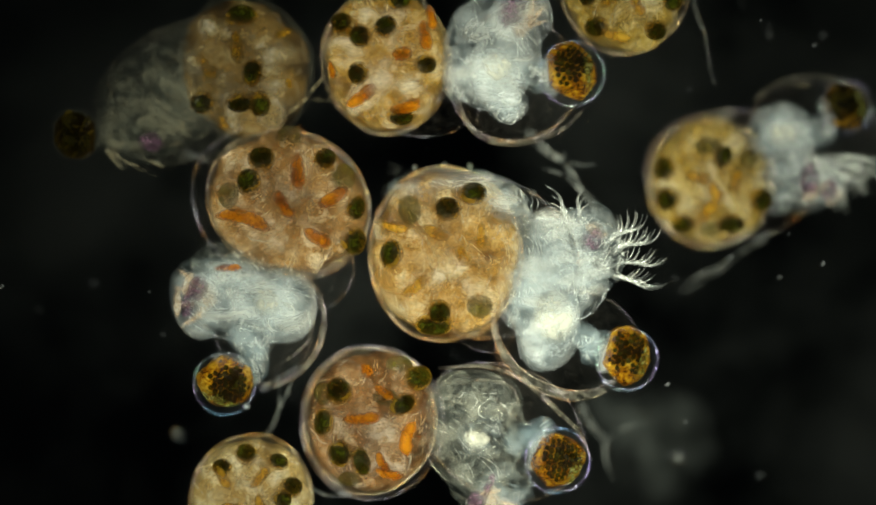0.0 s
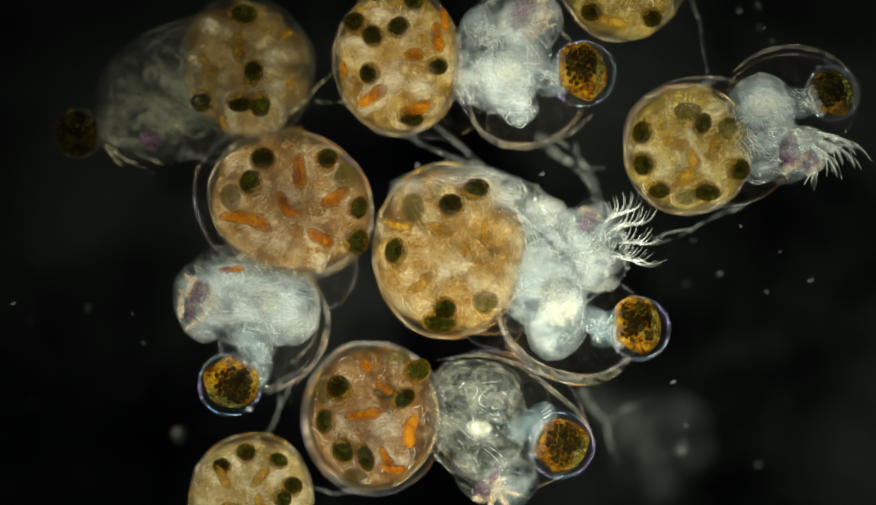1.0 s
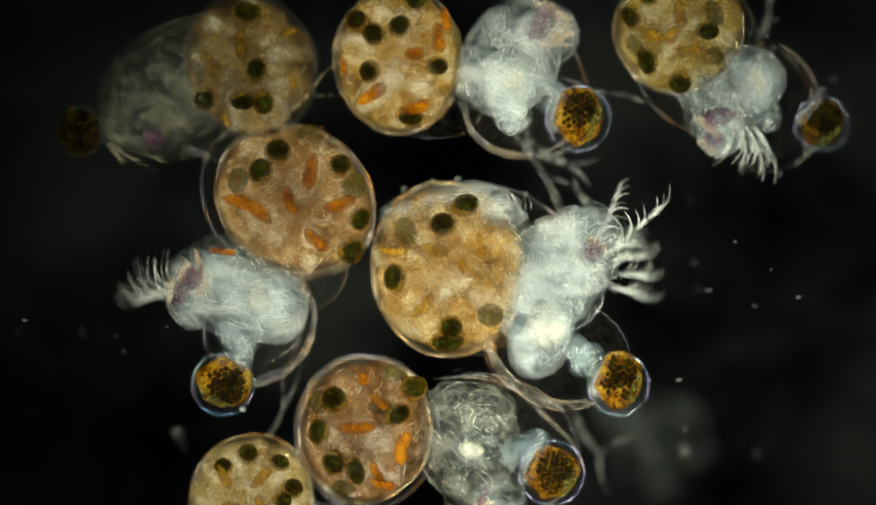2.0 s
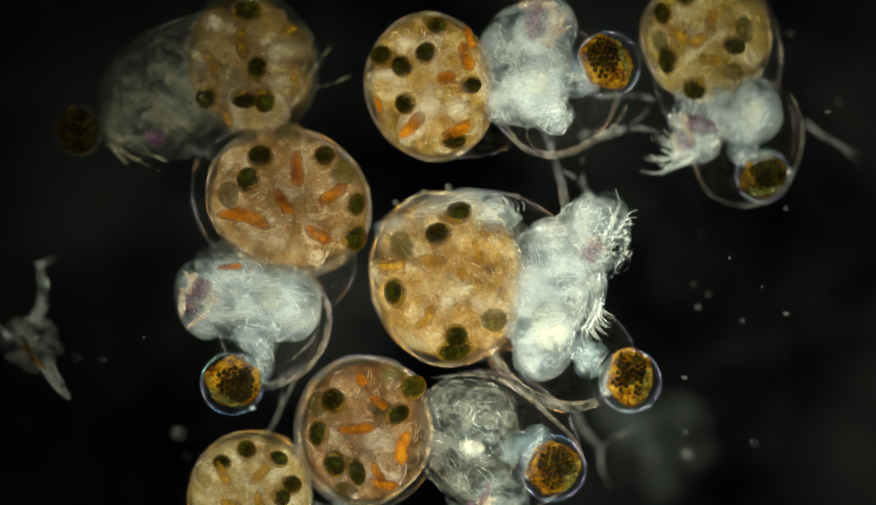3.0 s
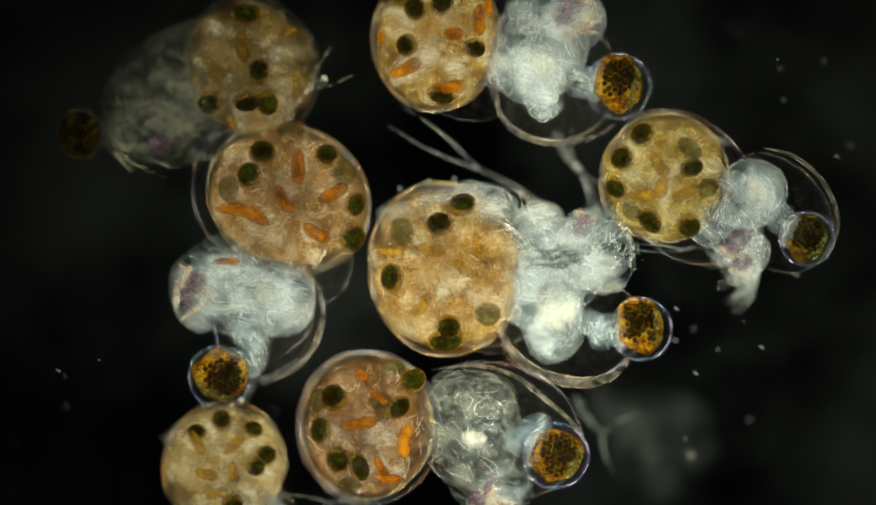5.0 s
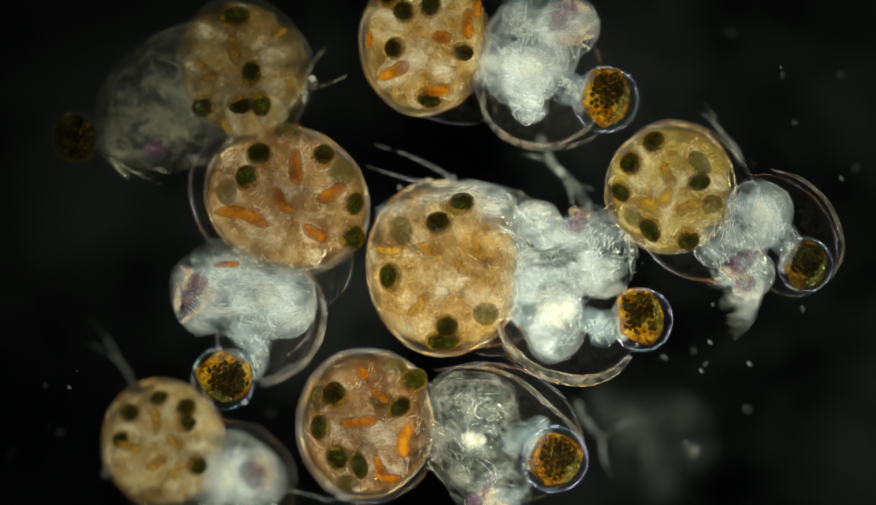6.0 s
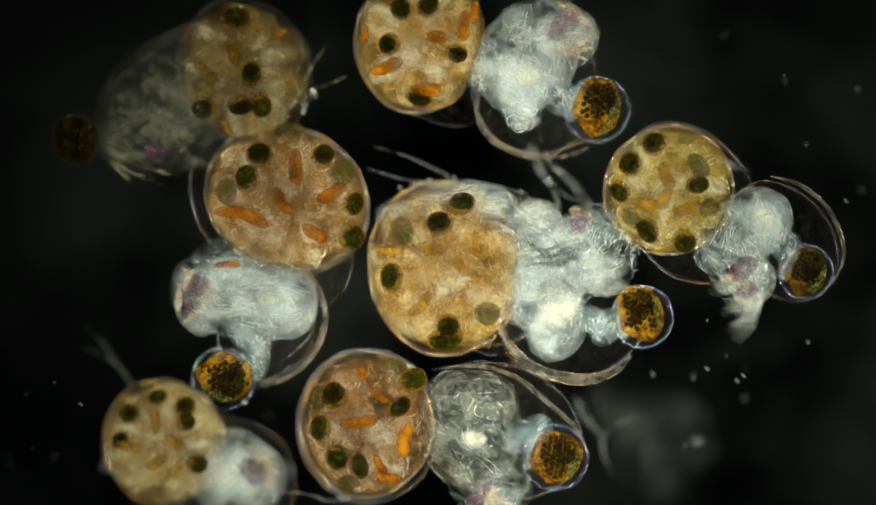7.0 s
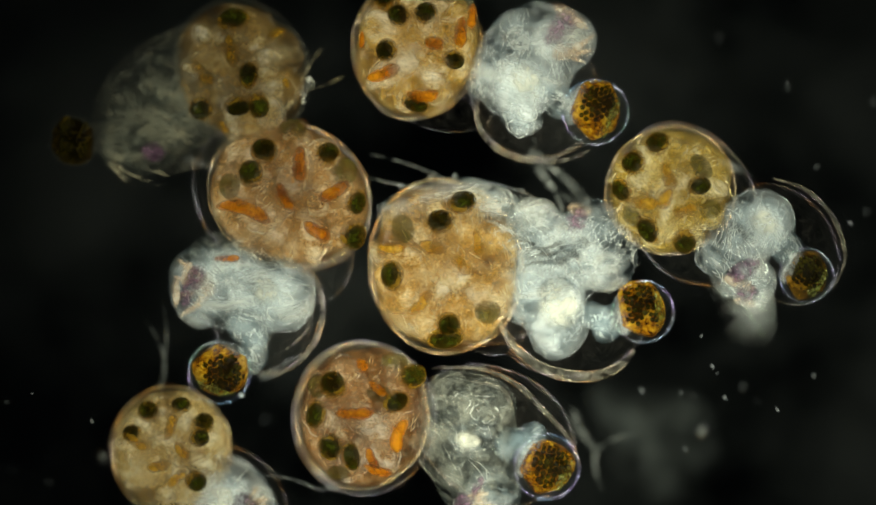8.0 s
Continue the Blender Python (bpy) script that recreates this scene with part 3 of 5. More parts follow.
def leg(an, base, tip, bow, width, bristles, blen, seed, z=30.0, side=1, fan=1.0, bw=3.3, stuff=None):
    """A jointed swimming leg with a comb of curved bristles at its end."""
    rnd = random.Random(seed)
    pts = arc((base[0], base[1], z - 10), (tip[0], tip[1], z), bow, 12, 10)
    limb = an.part("leg", tube(pts, [width * (1 - 0.75 * i / 11) * (1 + 0.18 * math.cos(i * 2.1)) for i in range(12)], 9), stuff or STALK, None, "white jointed leg", (base[0], base[1], 0))
    d = (Vector(tip) - Vector(base)).normalized()
    for k in range(bristles):
        f = 0.45 + 0.55 * (k + 1) / bristles
        p = pts[min(11, int(f * 11))]
        a = math.atan2(d.y, d.x) + side * fan * (1.15 - 1.0 * (k / max(1, bristles - 1))) + rnd.gauss(0, 0.06)
        ln = blen * rnd.uniform(0.75, 1.1)
        q = (p[0] + math.cos(a) * ln, p[1] + math.sin(a) * ln, z + rnd.uniform(-8, 12))
        an.part("bristle", tube(arc(tuple(p), q, -0.2 * side, 8), [bw * (1 - 0.8 * i / 7) for i in range(8)], 6), stuff or HAIR, limb, "", (base[0], base[1], 0))
    return limb


def antenna(an, base, joint, tips, width, seed, z=-25.0, stuff=None):
    """A two-branched swimming antenna: a jointed stalk and fine branches."""
    s = arc((base[0], base[1], z), (joint[0], joint[1], z), 0.06, 12)
    stalk = an.part("antenna", tube(s, [width * (0.15, 0.6, 0.9, 1.0)[min(i, 3)] * (1 - 0.45 * i / 11) * (1 + 0.1 * math.cos(i * 2.6)) for i in range(12)], 9), stuff or ANTENNA, None, "long clear branched antenna", (base[0], base[1], z))
    for k, (u, v, bow) in enumerate(tips):
        an.part("branch", tube(arc((joint[0], joint[1], z), (u, v, z + 8 * k), bow, 10), [width * 0.55 * (1 - 0.75 * i / 9) for i in range(10)], 7), stuff or ANTENNA, stalk, "", (base[0], base[1], z))
    return stalk


# ---- the setting ----
def setting():
    me = bpy.data.meshes.new("backdrop")
    bm = bmesh.new()
    n = 64
    rim = []
    for rr, zz in ((0.0, -0.012), (0.006, -0.012), (0.014, -0.011)):
        if rr == 0:
            rim.append([bm.verts.new((0, 0, zz))])
        else:
            rim.append([bm.verts.new((rr * math.cos(2 * math.pi * k / n), rr * math.sin(2 * math.pi * k / n), zz)) for k in range(n)])
    for k in range(n):
        bm.faces.new((rim[0][0], rim[1][k], rim[1][(k + 1) % n]))
        bm.faces.new((rim[1][k], rim[2][k], rim[2][(k + 1) % n], rim[1][(k + 1) % n]))
    bm.to_mesh(me)
    bm.free()
    me.materials.append(BLACK)
    # slide added below the animals; its film lifts the black in the lit field
    glass = bpy.data.meshes.new("slide")
    gb = bmesh.new()
    bmesh.ops.create_cube(gb, size=1.0, matrix=Matrix.Diagonal((0.012, 0.009, 0.0001, 1)))
    gb.to_mesh(glass)
    gb.free()
    glass.materials.append(SLIDE)
    ob = new("slide", glass)
    ob.location = (0, 0, -480 * PX)
    tagged(ob, "clear glass slide with a faint film standing in for scattered light", "glass slide", "", "structure")
    tagged(new("backdrop", me), "matt black dark-field stop under the water drop", "backdrop", "", "structure")


setting()

# ---- the animals ----
def flea_center():
    an = Animal("water_flea", 805, 450, 0, "clear water flea with a tan brood pouch and raised legs", "water flea")
    brood(an, (805, 450), (140, 159, 118), -6, BROOD, EMBRYO,
          [(807, 366, 25, 21, -10), (853, 337, 27, 20, -5), (707, 450, 21, 27, 10), (788, 577, 34, 20, 0), (797, 552, 22, 20, 10)],
          [(790, 408, 50, 24, 20, 0.1), (838, 450, 40, 22, 60, 0.1), (750, 505, 55, 22, -40, 0.1), (868, 415, 50, 18, 90, 0), (715, 400, 50, 18, 10, 0.1)], 11, deep=0.76, gut_mat=OCHRE, faded=[(740, 372, 22, 26), (868, 540, 24, 22)])
    an.part("yolk", blob((822, 348, 40), (118, 44, 34), -8, 0.15, 17, 30, 18, 0.0, 2.0), THIN, None, "pale grey cells under the skin")
    an.part("yolk", blob((800, 326, 22), (104, 28, 36), -6, 0.2, 16, 30, 18, 0.0, 2.2), FLESH)
    an.part("yolk", blob((900, 350, 40), (60, 34, 36), 24, 0.2, 15, 30, 18, 0.0, 2.2), FLESH)
    an.part("yolk", blob((920, 400, 30), (46, 80, 40), -14, 0.15, 18, 30, 18, 0.0, 2.0), THIN)
    tr = trunk(an, (1010, 510), [(974, 480, 84, 114, 60, 4, 0, FLESH), (1016, 470, 72, 84, 48, 12, 6, FLESH), (975, 410, 52, 60, 36, -10, 12, FLESH),
                                 (996, 568, 58, 76, 46, 12, 18, PULP), (945, 510, 42, 60, 40, 5, 6, FLESH), (1062, 574, 40, 24, 18, 38, 14, NECK), (1084, 590, 28, 36, 18, 25, 12, NECK)],
               [(1000, 545, 44, 52, 0, 36)], [(1048, 400, 20, 24, 40, 34)], 101, [(1030, 586, 130, 92, 74, -8), (875, 575, 62, 48, 40, 25)])
    hem(an, tr, [(893, 560), (915, 615), (965, 660), (1040, 680), (1095, 668), (1126, 642)], 10, 1, (1010, 510, 0))
    hem(an, tr, [(890, 500), (895, 580), (925, 630)], 3.5, 2, (1010, 510, 0))
    an.part("carapace", blob((868, 452, -6), (178, 146, 108), 12, 0.03, 19, 52, 32), CLEAR, None, "clear glassy outer carapace")
    for k, (u, v) in enumerate([(747, 296), (800, 290), (846, 292), (960, 335)]):
        an.part("nub", blob((u, v, 0), (5, 6, 5), 0, 0.2, 180 + k, 10, 8), STALK)
    an.part("antennule", tube(arc((948, 372, 40), (936, 330, 46), 0.05, 10), [7, 6, 5, 4.5, 4, 3.5, 3, 2.5, 2, 1.2], 7), HAIR)
    for k in range(5):
        an.part("bristle", tube(arc((930 + 9 * k, 352 + 3 * k, 46), (922 + 11 * k, 326 + 5 * k, 48), 0.15, 6), [1.6, 1.4, 1.2, 1, 0.7, 0.4], 5), HAIR)
    eye = compound_eye(an, (1143, 588), 57, (1136, 586), 42, 52, 0, 131, 0)
    legs = [leg(an, (1060, 440), tip, bow, 11, 11, 50, 140 + k, 34 + 5 * k, -1, 0.6, 2.1) for k, (tip, bow) in enumerate([((1118, 380), -0.15), ((1138, 400), -0.1), ((1144, 432), 0.0), ((1140, 462), 0.1)])]
    legs.append(leg(an, (1040, 500), (1066, 352), 0.05, 9, 9, 52, 148, 46, -1))
    legs.append(leg(an, (1050, 470), (1084, 352), -0.05, 8, 7, 42, 149, 40, 1))
    # the folded legs, a rounded fibrous bundle that shifts against the trunk
    basket = an.part("folded_leg", blob((1072, 446, 8), (60, 84, 42), -12, 0.12, 160, 36, 24, 0.0, 1.8), FLESH, None, "fibrous bundle of folded white legs", (1072, 446, 0))
    an.part("leg_fold", blob((1046, 452, 10), (56, 72, 44), 4, 0.12, 161, 32, 20, 0.0, 1.8), FLESH, basket, "", (1072, 446, 0))
    for k, (u, v, ru, rv) in enumerate([(1072, 446, 60, 84), (1046, 452, 56, 72), (1080, 440, 44, 66)]):
        an.part("muscle", fibres((u, v, 10 + 2 * k), (ru, rv, 44), -60, 60, 165 + k, 0.5, 1.2, 90.0, 0.16), STRAND, basket, "", (1072, 446, 0))["kind"] = "stuff"
    legs.append(basket)
    ant = [antenna(an, (1000, 385), (870, 290), [(735, 172, 0.05), (712, 206, -0.04)], 9, 150, -30), antenna(an, (1075, 385), (1048, 300), [(985, 245, 0.1), (1030, 225, -0.1)], 12, 151, -60, FAINT)]
    return an, tr, eye, legs, ant


def flea_left():
    an = Animal("water_flea", 520, 360, 0, "water flea with a rosy brood pouch showing orange embryo guts", "water flea")
    brood(an, (520, 362), (150, 130, 105), 18, ROSE, ROSE_EMBRYO,
          [(472, 284, 25, 23, 0), (449, 326, 22, 25, 20), (587, 284, 22, 21, 0), (640, 432, 24, 27, 10), (643, 372, 18, 24, 10)],
          [(540, 308, 66, 27, 86, 0.06), (517, 367, 56, 24, 58, 0.08), (600, 352, 62, 26, -32, 0.05), (440, 402, 100, 27, 14, -0.12), (575, 424, 56, 26, 28, 0.05), (415, 482, 48, 14, -4, 0.0)], 21, faded=[(522, 246, 26, 20), (618, 318, 22, 26), (414, 352, 20, 24)])
    an.part("carapace", blob((505, 365, -4), (165, 134, 112), 18, 0.03, 27, 48, 30), CLEAR, None, "clear glassy outer carapace")
    an.part("carapace", blob((592, 495, -10), (44, 62, 40), 30, 0.05, 28, 36, 22), CLEAR, None, "clear glassy carapace fold")
    tr = trunk(an, (450, 545), [(440, 545, 116, 74, 60, 10, 0, FLESH), (510, 552, 64, 70, 48, 0, 12, FLESH), (360, 540, 50, 74, 42, -10, 6, FLESH), (450, 486, 104, 48, 40, 6, -8, THIN), (430, 500, 84, 40, 36, 4, -4, FLESH),
                                (455, 610, 44, 34, 26, 20, 10, NECK), (458, 650, 30, 46, 24, 0, 4, NECK), (480, 550, 60, 50, 38, 0, 22, PULP)],
               [(483, 545, 26, 28, 0, 48)], [(362, 520, 18, 24, 20, 44), (345, 545, 14, 30, 10, 36)], 201, [(490, 585, 98, 110, 74, 20), (520, 640, 30, 70, 30, 35)])
    for k, (u, v, q) in enumerate([(505, 588, 19), (520, 560, 14), (500, 590, 10)]):
        an.part("vesicle", cell_wall((u, v), (q, q * 0.8), 20, 56, 270 + k), STRAND, tr, "", (450, 545, 0))
    hem(an, tr, [(560, 500), (585, 560), (578, 620), (545, 670), (495, 700)], 5.5, 3, (450, 545, 0))
    hem(an, tr, [(545, 480), (566, 540), (560, 610), (520, 650)], 3.5, 4, (450, 545, 0))
    eye = compound_eye(an, (412, 688), 57, (416, 680), 46, 46, 0, 231, 120)
    # highlight on the cornea, modelled as a small white blob
    an.part("bead", blob((447, 732, 24), (7, 6, 6), 20, 0.15, 239, 16, 10), PULP, eye, "tiny white blob standing in for a glint on the cornea")
    legs = [leg(an, (380, 540), tip, bow, 15, 18, 13, 240 + k, 34 - 3 * k, -1, 0.5, 2.6, PEACH) for k, (tip, bow) in enumerate([((332, 494), 0.1), ((326, 522), 0.06), ((328, 552), -0.04), ((338, 584), -0.1)])]
    legs.append(leg(an, (375, 535), (318, 606), -0.1, 5, 13, 84, 248, 40, 1, 1.3, 1.8))
    legs.append(leg(an, (375, 525), (326, 590), -0.1, 5, 13, 74, 249, 34, 1, 1.3, 1.8))
    ant = [antenna(an, (470, 700), (500, 690), [(560, 660, -0.1)], 9, 250, -40)]
    return an, tr, eye, legs, ant


def flea_dim():
    # its shade is put into darker materials; the lamps alone leave it brighter
    an = Animal("water_flea", 445, 115, -40, "water flea with dark embryo eyes, weak light put into its darker colours", "water flea")
    brood(an, (440, 122), (120, 134, 100), -20, SHADED_BROWN, SHADED_BROWN_EMBRYO,
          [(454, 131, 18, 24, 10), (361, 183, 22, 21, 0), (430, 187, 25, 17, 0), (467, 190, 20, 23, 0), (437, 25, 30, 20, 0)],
          [(430, 85, 60, 24, 85, 0.05), (374, 118, 54, 24, 50, 0.05), (519, 152, 20, 14, 80, 0), (510, 62, 36, 16, -20, 0), (400, 220, 30, 16, 60, 0)], 31, gut_mat=SHEATH, skin=SHADED_SKIN, wall_mat=SHADED_STRAND, thread_glint_mat=SHADED_STRAND)
    tr = trunk(an, (280, 180), [(285, 175, 112, 96, 60, -25, 0, SHADED_TISSUE), (245, 222, 80, 66, 48, -10, 6, SHADED_TISSUE), (330, 140, 76, 90, 50, 0, -4, SHADED_TISSUE), (340, 190, 60, 60, 40, 0, 10, SHADED_TISSUE), (215, 250, 42, 44, 32, 0, 8, SHADED_TISSUE)],
               [], [(270, 250, 24, 17, 15, 48)], 301, [(362, 152, 206, 124, 92, -19)], 60, SHADED_STRAND, SHADED_SKIN)
    eye = compound_eye(an, (138, 238), 46, (140, 238), 38, 42, 0, 331, 180, 1.5, UMBER, SHADED_SKIN)
    legs = [leg(an, base, tip, bow, 3, 9, 34, 340 + k, 34, -1, 0.3, 0.8, SHADED_STRAND) for k, (base, tip, bow) in enumerate([((190, 262), (212, 286), 0.1), ((205, 270), (246, 292), 0.08), ((235, 272), (284, 286), 0.05)])]
    ant = [antenna(an, (490, 215), (548, 178), [(612, 118, -0.05), (632, 178, 0.06)], 2.6, 350, 0, THREAD_GLINT), antenna(an, (320, 265), (352, 278), [(392, 294, 0.05)], 9, 351, -20)]
    return an, tr, eye, legs, ant


def flea_top():
    an = Animal("water_flea", 708, 110, 0, "water flea with a golden brood pouch and turned-up legs", "water flea")
    brood(an, (712, 110), (116, 135, 105), -4, AMBERY, AMBERY_EMBRYO,
          [(634, 40, 22, 20, 0), (667, 66, 20, 22, -20), (713, 49, 22, 19, -25), (660, 133, 19, 21, 0), (785, 121, 20, 17, 0), (737, 214, 25, 15, 0), (740, 4, 22, 17, 0)],
          [(785, 68, 56, 24, 80, 0.05), (741, 97, 34, 26, -10, 0.1), (666, 172, 62, 26, -35, 0.05), (744, 190, 56, 24, -15, 0.12), (795, 36, 46, 18, 80, 0), (615, 125, 34, 12, 80, 0)], 41)
    an.part("carapace", blob((790, 215, -8), (70, 34, 34), -6, 0.05, 47, 36, 22), CLEAR, None, "clear glassy carapace fold")
    tr = trunk(an, (905, 130), [(900, 95, 88, 112, 62, 12, 0, FLESH), (950, 40, 56, 62, 40, 10, 6, FLESH), (905, 140, 60, 62, 46, 0, 20, PULP), (925, 190, 38, 38, 30, 0, 16, PULP),
                                (980, 142, 40, 32, 22, 0, 10, NECK), (850, 100, 42, 90, 44, 10, 0, FLESH)],
               [(908, 128, 32, 30, 0, 46)], [(935, 20, 22, 40, 20, 40)], 401, [(935, 145, 116, 118, 84, -15), (960, 200, 92, 54, 60, -20)])
    for k, (u, v, q) in enumerate([(926, 178, 24), (926, 212, 19), (930, 182, 14)]):
        an.part("vesicle", cell_wall((u, v), (q, q * 0.92), 0, 54, 470 + k), STRAND, tr, "", (905, 130, 0))
    hem(an, tr, [(835, 150), (850, 220), (890, 255), (950, 262), (1020, 240), (1060, 205)], 5.5, 5, (905, 130, 0))
    eye = compound_eye(an, (1043, 132), 60, (1036, 130), 44, 52, 0, 431, 0)
    legs = [leg(an, (945, 60), tip, bow, 15, 10, 12, 440 + k, 30, 1, 0.5, 2.6, PEACH) for k, (tip, bow) in enumerate([((974, 2), 0.1), ((990, 20), 0.05), ((986, 48), -0.05)])]
    ant = [antenna(an, (960, 235), (1010, 285), [(1085, 300, 0.1), (1060, 345, -0.1)], 13, 450, -60, FAINT)]
    return an, tr, eye, legs, ant


def flea_bottom():
    an = Animal("water_flea", 668, 745, 0, "water flea with a rosy brood pouch and a pale fibrous trunk", "water flea")
    brood(an, (666, 745), (122, 133, 105), 0, RUSSET, RUSSET_EMBRYO,
          [(607, 692, 25, 25, 0), (722, 712, 26, 19, -30), (582, 752, 19, 26, 5), (615, 806, 23, 25, 0), (655, 818, 17, 29, -20), (748, 662, 26, 22, -20)],
          [(657, 653, 26, 22, 40, 0.1), (652, 738, 70, 24, -8, 0.05), (741, 772, 62, 26, 100, 0.15), (706, 834, 50, 18, 8, 0.1), (688, 692, 40, 18, 30, 0), (694, 815, 40, 18, 60, 0.1)], 51, faded=[(712, 640, 26, 16), (580, 700, 18, 22), (690, 700, 22, 16), (636, 850, 22, 14)])
    an.part("carapace", blob((668, 748, -5), (131, 141, 110), -8, 0.03, 57, 48, 30), CLEAR, None, "clear glassy outer carapace")
    tr = trunk(an, (860, 755), [(850, 750, 92, 108, 62, 4, 0, THIN), (885, 840, 76, 64, 50, 20, 6, THIN), (910, 860, 52, 56, 40, 20, 12, FLESH), (815, 720, 48, 74, 44, 0, 10, THIN), (885, 700, 52, 50, 38, 0, 14, THIN),
                                (866, 760, 44, 36, 34, 0, 14, FLESH), (938, 764, 34, 32, 22, 0, 16, NECK), (965, 748, 36, 26, 20, -30, 14, NECK)],
               [(858, 766, 26, 20, 0, -4)], [(864, 874, 22, 15, -20, 40), (884, 846, 22, 9, -70, 34)], 501, [(905, 750, 152, 118, 84, 22), (930, 690, 60, 34, 36, 35)], 10)
    hem(an, tr, [(780, 645), (860, 636), (930, 655), (990, 700), (1040, 745), (1064, 790)], 4, 6, (860, 755, 0))
    for k, (u, v, q) in enumerate([(884, 716, 26), (884, 716, 15), (838, 700, 18), (902, 740, 12)]):
        an.part("vesicle", cell_wall((u, v), (q, q * 0.9), 20, 52, 570 + k), STRAND, tr, "", (860, 755, 0))
    hem(an, tr, [(850, 660), (910, 668), (930, 700)], 3.5, 7, (860, 755, 0))
    eye = compound_eye(an, (1004, 797), 60, (1000, 796), 48, 44, -10, 531, 20)
    legs = [leg(an, (885, 860), tip, bow, 13, 9, 14, 540 + k, 32, 1, 0.5, 2.4, PEACH) for k, (tip, bow) in enumerate([((935, 880), 0.1), ((915, 905), 0.05), ((880, 915), -0.05)])]
    ant = [antenna(an, (640, 880), (600, 885), [(500, 872, 0.06)], 6, 550, -30), antenna(an, (1040, 690), (1090, 760), [(1110, 830, 0.08), (1170, 720, -0.08)], 9, 551, -150, FAINT)]
    return an, tr, eye, legs, ant


def flea_right():
    an = Animal("water_flea", 1230, 268, 25, "lively water flea with golden brood pouch and beating legs", "water flea")
    brood(an, (1230, 268), (116, 120, 100), 10, GOLD, GOLD_EMBRYO,
          [(1150, 295, 21, 23, 0), (1322, 304, 22, 23, 0), (1264, 345, 27, 18, 5), (1256, 222, 17, 21, 20), (1147, 238, 20, 24, 10), (1178, 342, 22, 17, 0)],
          [(1208, 255, 52, 26, 15, 0.1), (1277, 270, 46, 24, 100, 0.05), (1217, 322, 60, 26, -50, 0.05), (1240, 285, 40, 26, 60, 0.1)], 61, gut_mat=OCHRE, faded=[(1228, 200, 26, 16), (1300, 232, 18, 20), (1228, 352, 22, 16)])
    an.part("carapace", blob((1270, 255, -5), (155, 118, 96), 8, 0.03, 67, 48, 30), CLEAR, None, "clear glassy outer carapace")
    tr = trunk(an, (1360, 190), [(1360, 200, 62, 70, 48, 10, 0, FLESH), (1345, 260, 46, 74, 42, -20, 0, FLESH), (1400, 270, 50, 62, 40, -20, 6, FLESH), (1366, 190, 52, 50, 36, 20, 14, FLESH), (1366, 188, 36, 34, 26, 0, 18, PULP),
                                 (1425, 184, 36, 30, 22, -10, 4, NECK), (1440, 270, 40, 46, 30, -20, 8, FLESH)],
               [(1365, 188, 28, 26, 0, 40)], [(1410, 272, 18, 34, 0, 44), (1445, 290, 16, 22, 20, 38)], 601, [(1415, 185, 118, 88, 70, 0)])
    hem(an, tr, [(1310, 130), (1360, 95), (1430, 85), (1500, 110), (1532, 160)], 4, 8, (1360, 190, 0))
    eye = compound_eye(an, (1488, 168), 50, (1484, 172), 38, 44, 0, 631, -20, 0.8, RUST)
    legs = [leg(an, (1425, 245), tip, bow, 13, 8, 62, 640 + k, 30, 1, 0.35, 3.2) for k, (tip, bow) in enumerate([((1440, 285), -0.1), ((1462, 280), -0.12), ((1482, 272), -0.15), ((1496, 262), -0.18)])]
    ant = [antenna(an, (1330, 372), (1240, 410), [(1155, 440, -0.05), (1165, 428, 0.05)], 6, 650, -20, FAINT), antenna(an, (1285, 140), (1262, 75), [(1243, 10, 0.03), (1230, 24, 0.06)], 8, 651, -60, FAINT)]
    return an, tr, eye, legs, ant


def flea_corner():
    an = Animal("water_flea", 448, 890, 0, "water flea with a pale tan brood pouch, half in view", "water flea")
    brood(an, (448, 890), (110, 116, 100), 40, PALE, PALE_EMBRYO,
          [(442, 808, 20, 19, 0), (525, 868, 20, 19, 0), (508, 892, 18, 17, 0), (398, 832, 18, 15, 0), (500, 822, 19, 15, 20), (470, 962, 20, 18, 0)],
          [(402, 850, 50, 20, 60, 0.05), (466, 850, 50, 20, -50, 0.05), (420, 905, 44, 22, 10, 0.05), (470, 900, 40, 20, 70, 0.05), (440, 940, 44, 20, -20, 0)], 71, gut_mat=OCHRE)
    tr = trunk(an, (505, 1020), [(500, 1010, 78, 88, 52, -20, 0, FLESH), (525, 1045, 60, 60, 42, 0, 6, FLESH), (500, 1010, 50, 56, 40, 0, 16, PULP)],
               [(495, 1010, 30, 30, 0, 44)], [(530, 1040, 22, 32, 10, 40)], 701, [(500, 1020, 100, 116, 76, -20)])
    eye = compound_eye(an, (475, 1140), 54, (475, 1138), 42, 42, 0, 731, 90)
    legs = [leg(an, (530, 1030), tip, bow, 14, 6, 12, 740 + k, 30, -1, 0.6, 2.6, PEACH) for k, (tip, bow) in enumerate([((562, 1012), 0.1), ((568, 1040), 0.0), ((560, 1066), -0.1)])]
    ant = [antenna(an, (470, 785), (500, 730), [(490, 655, 0.05), (530, 645, 0.05)], 6, 750, -50, FAINT)]
    return an, tr, eye, legs, ant


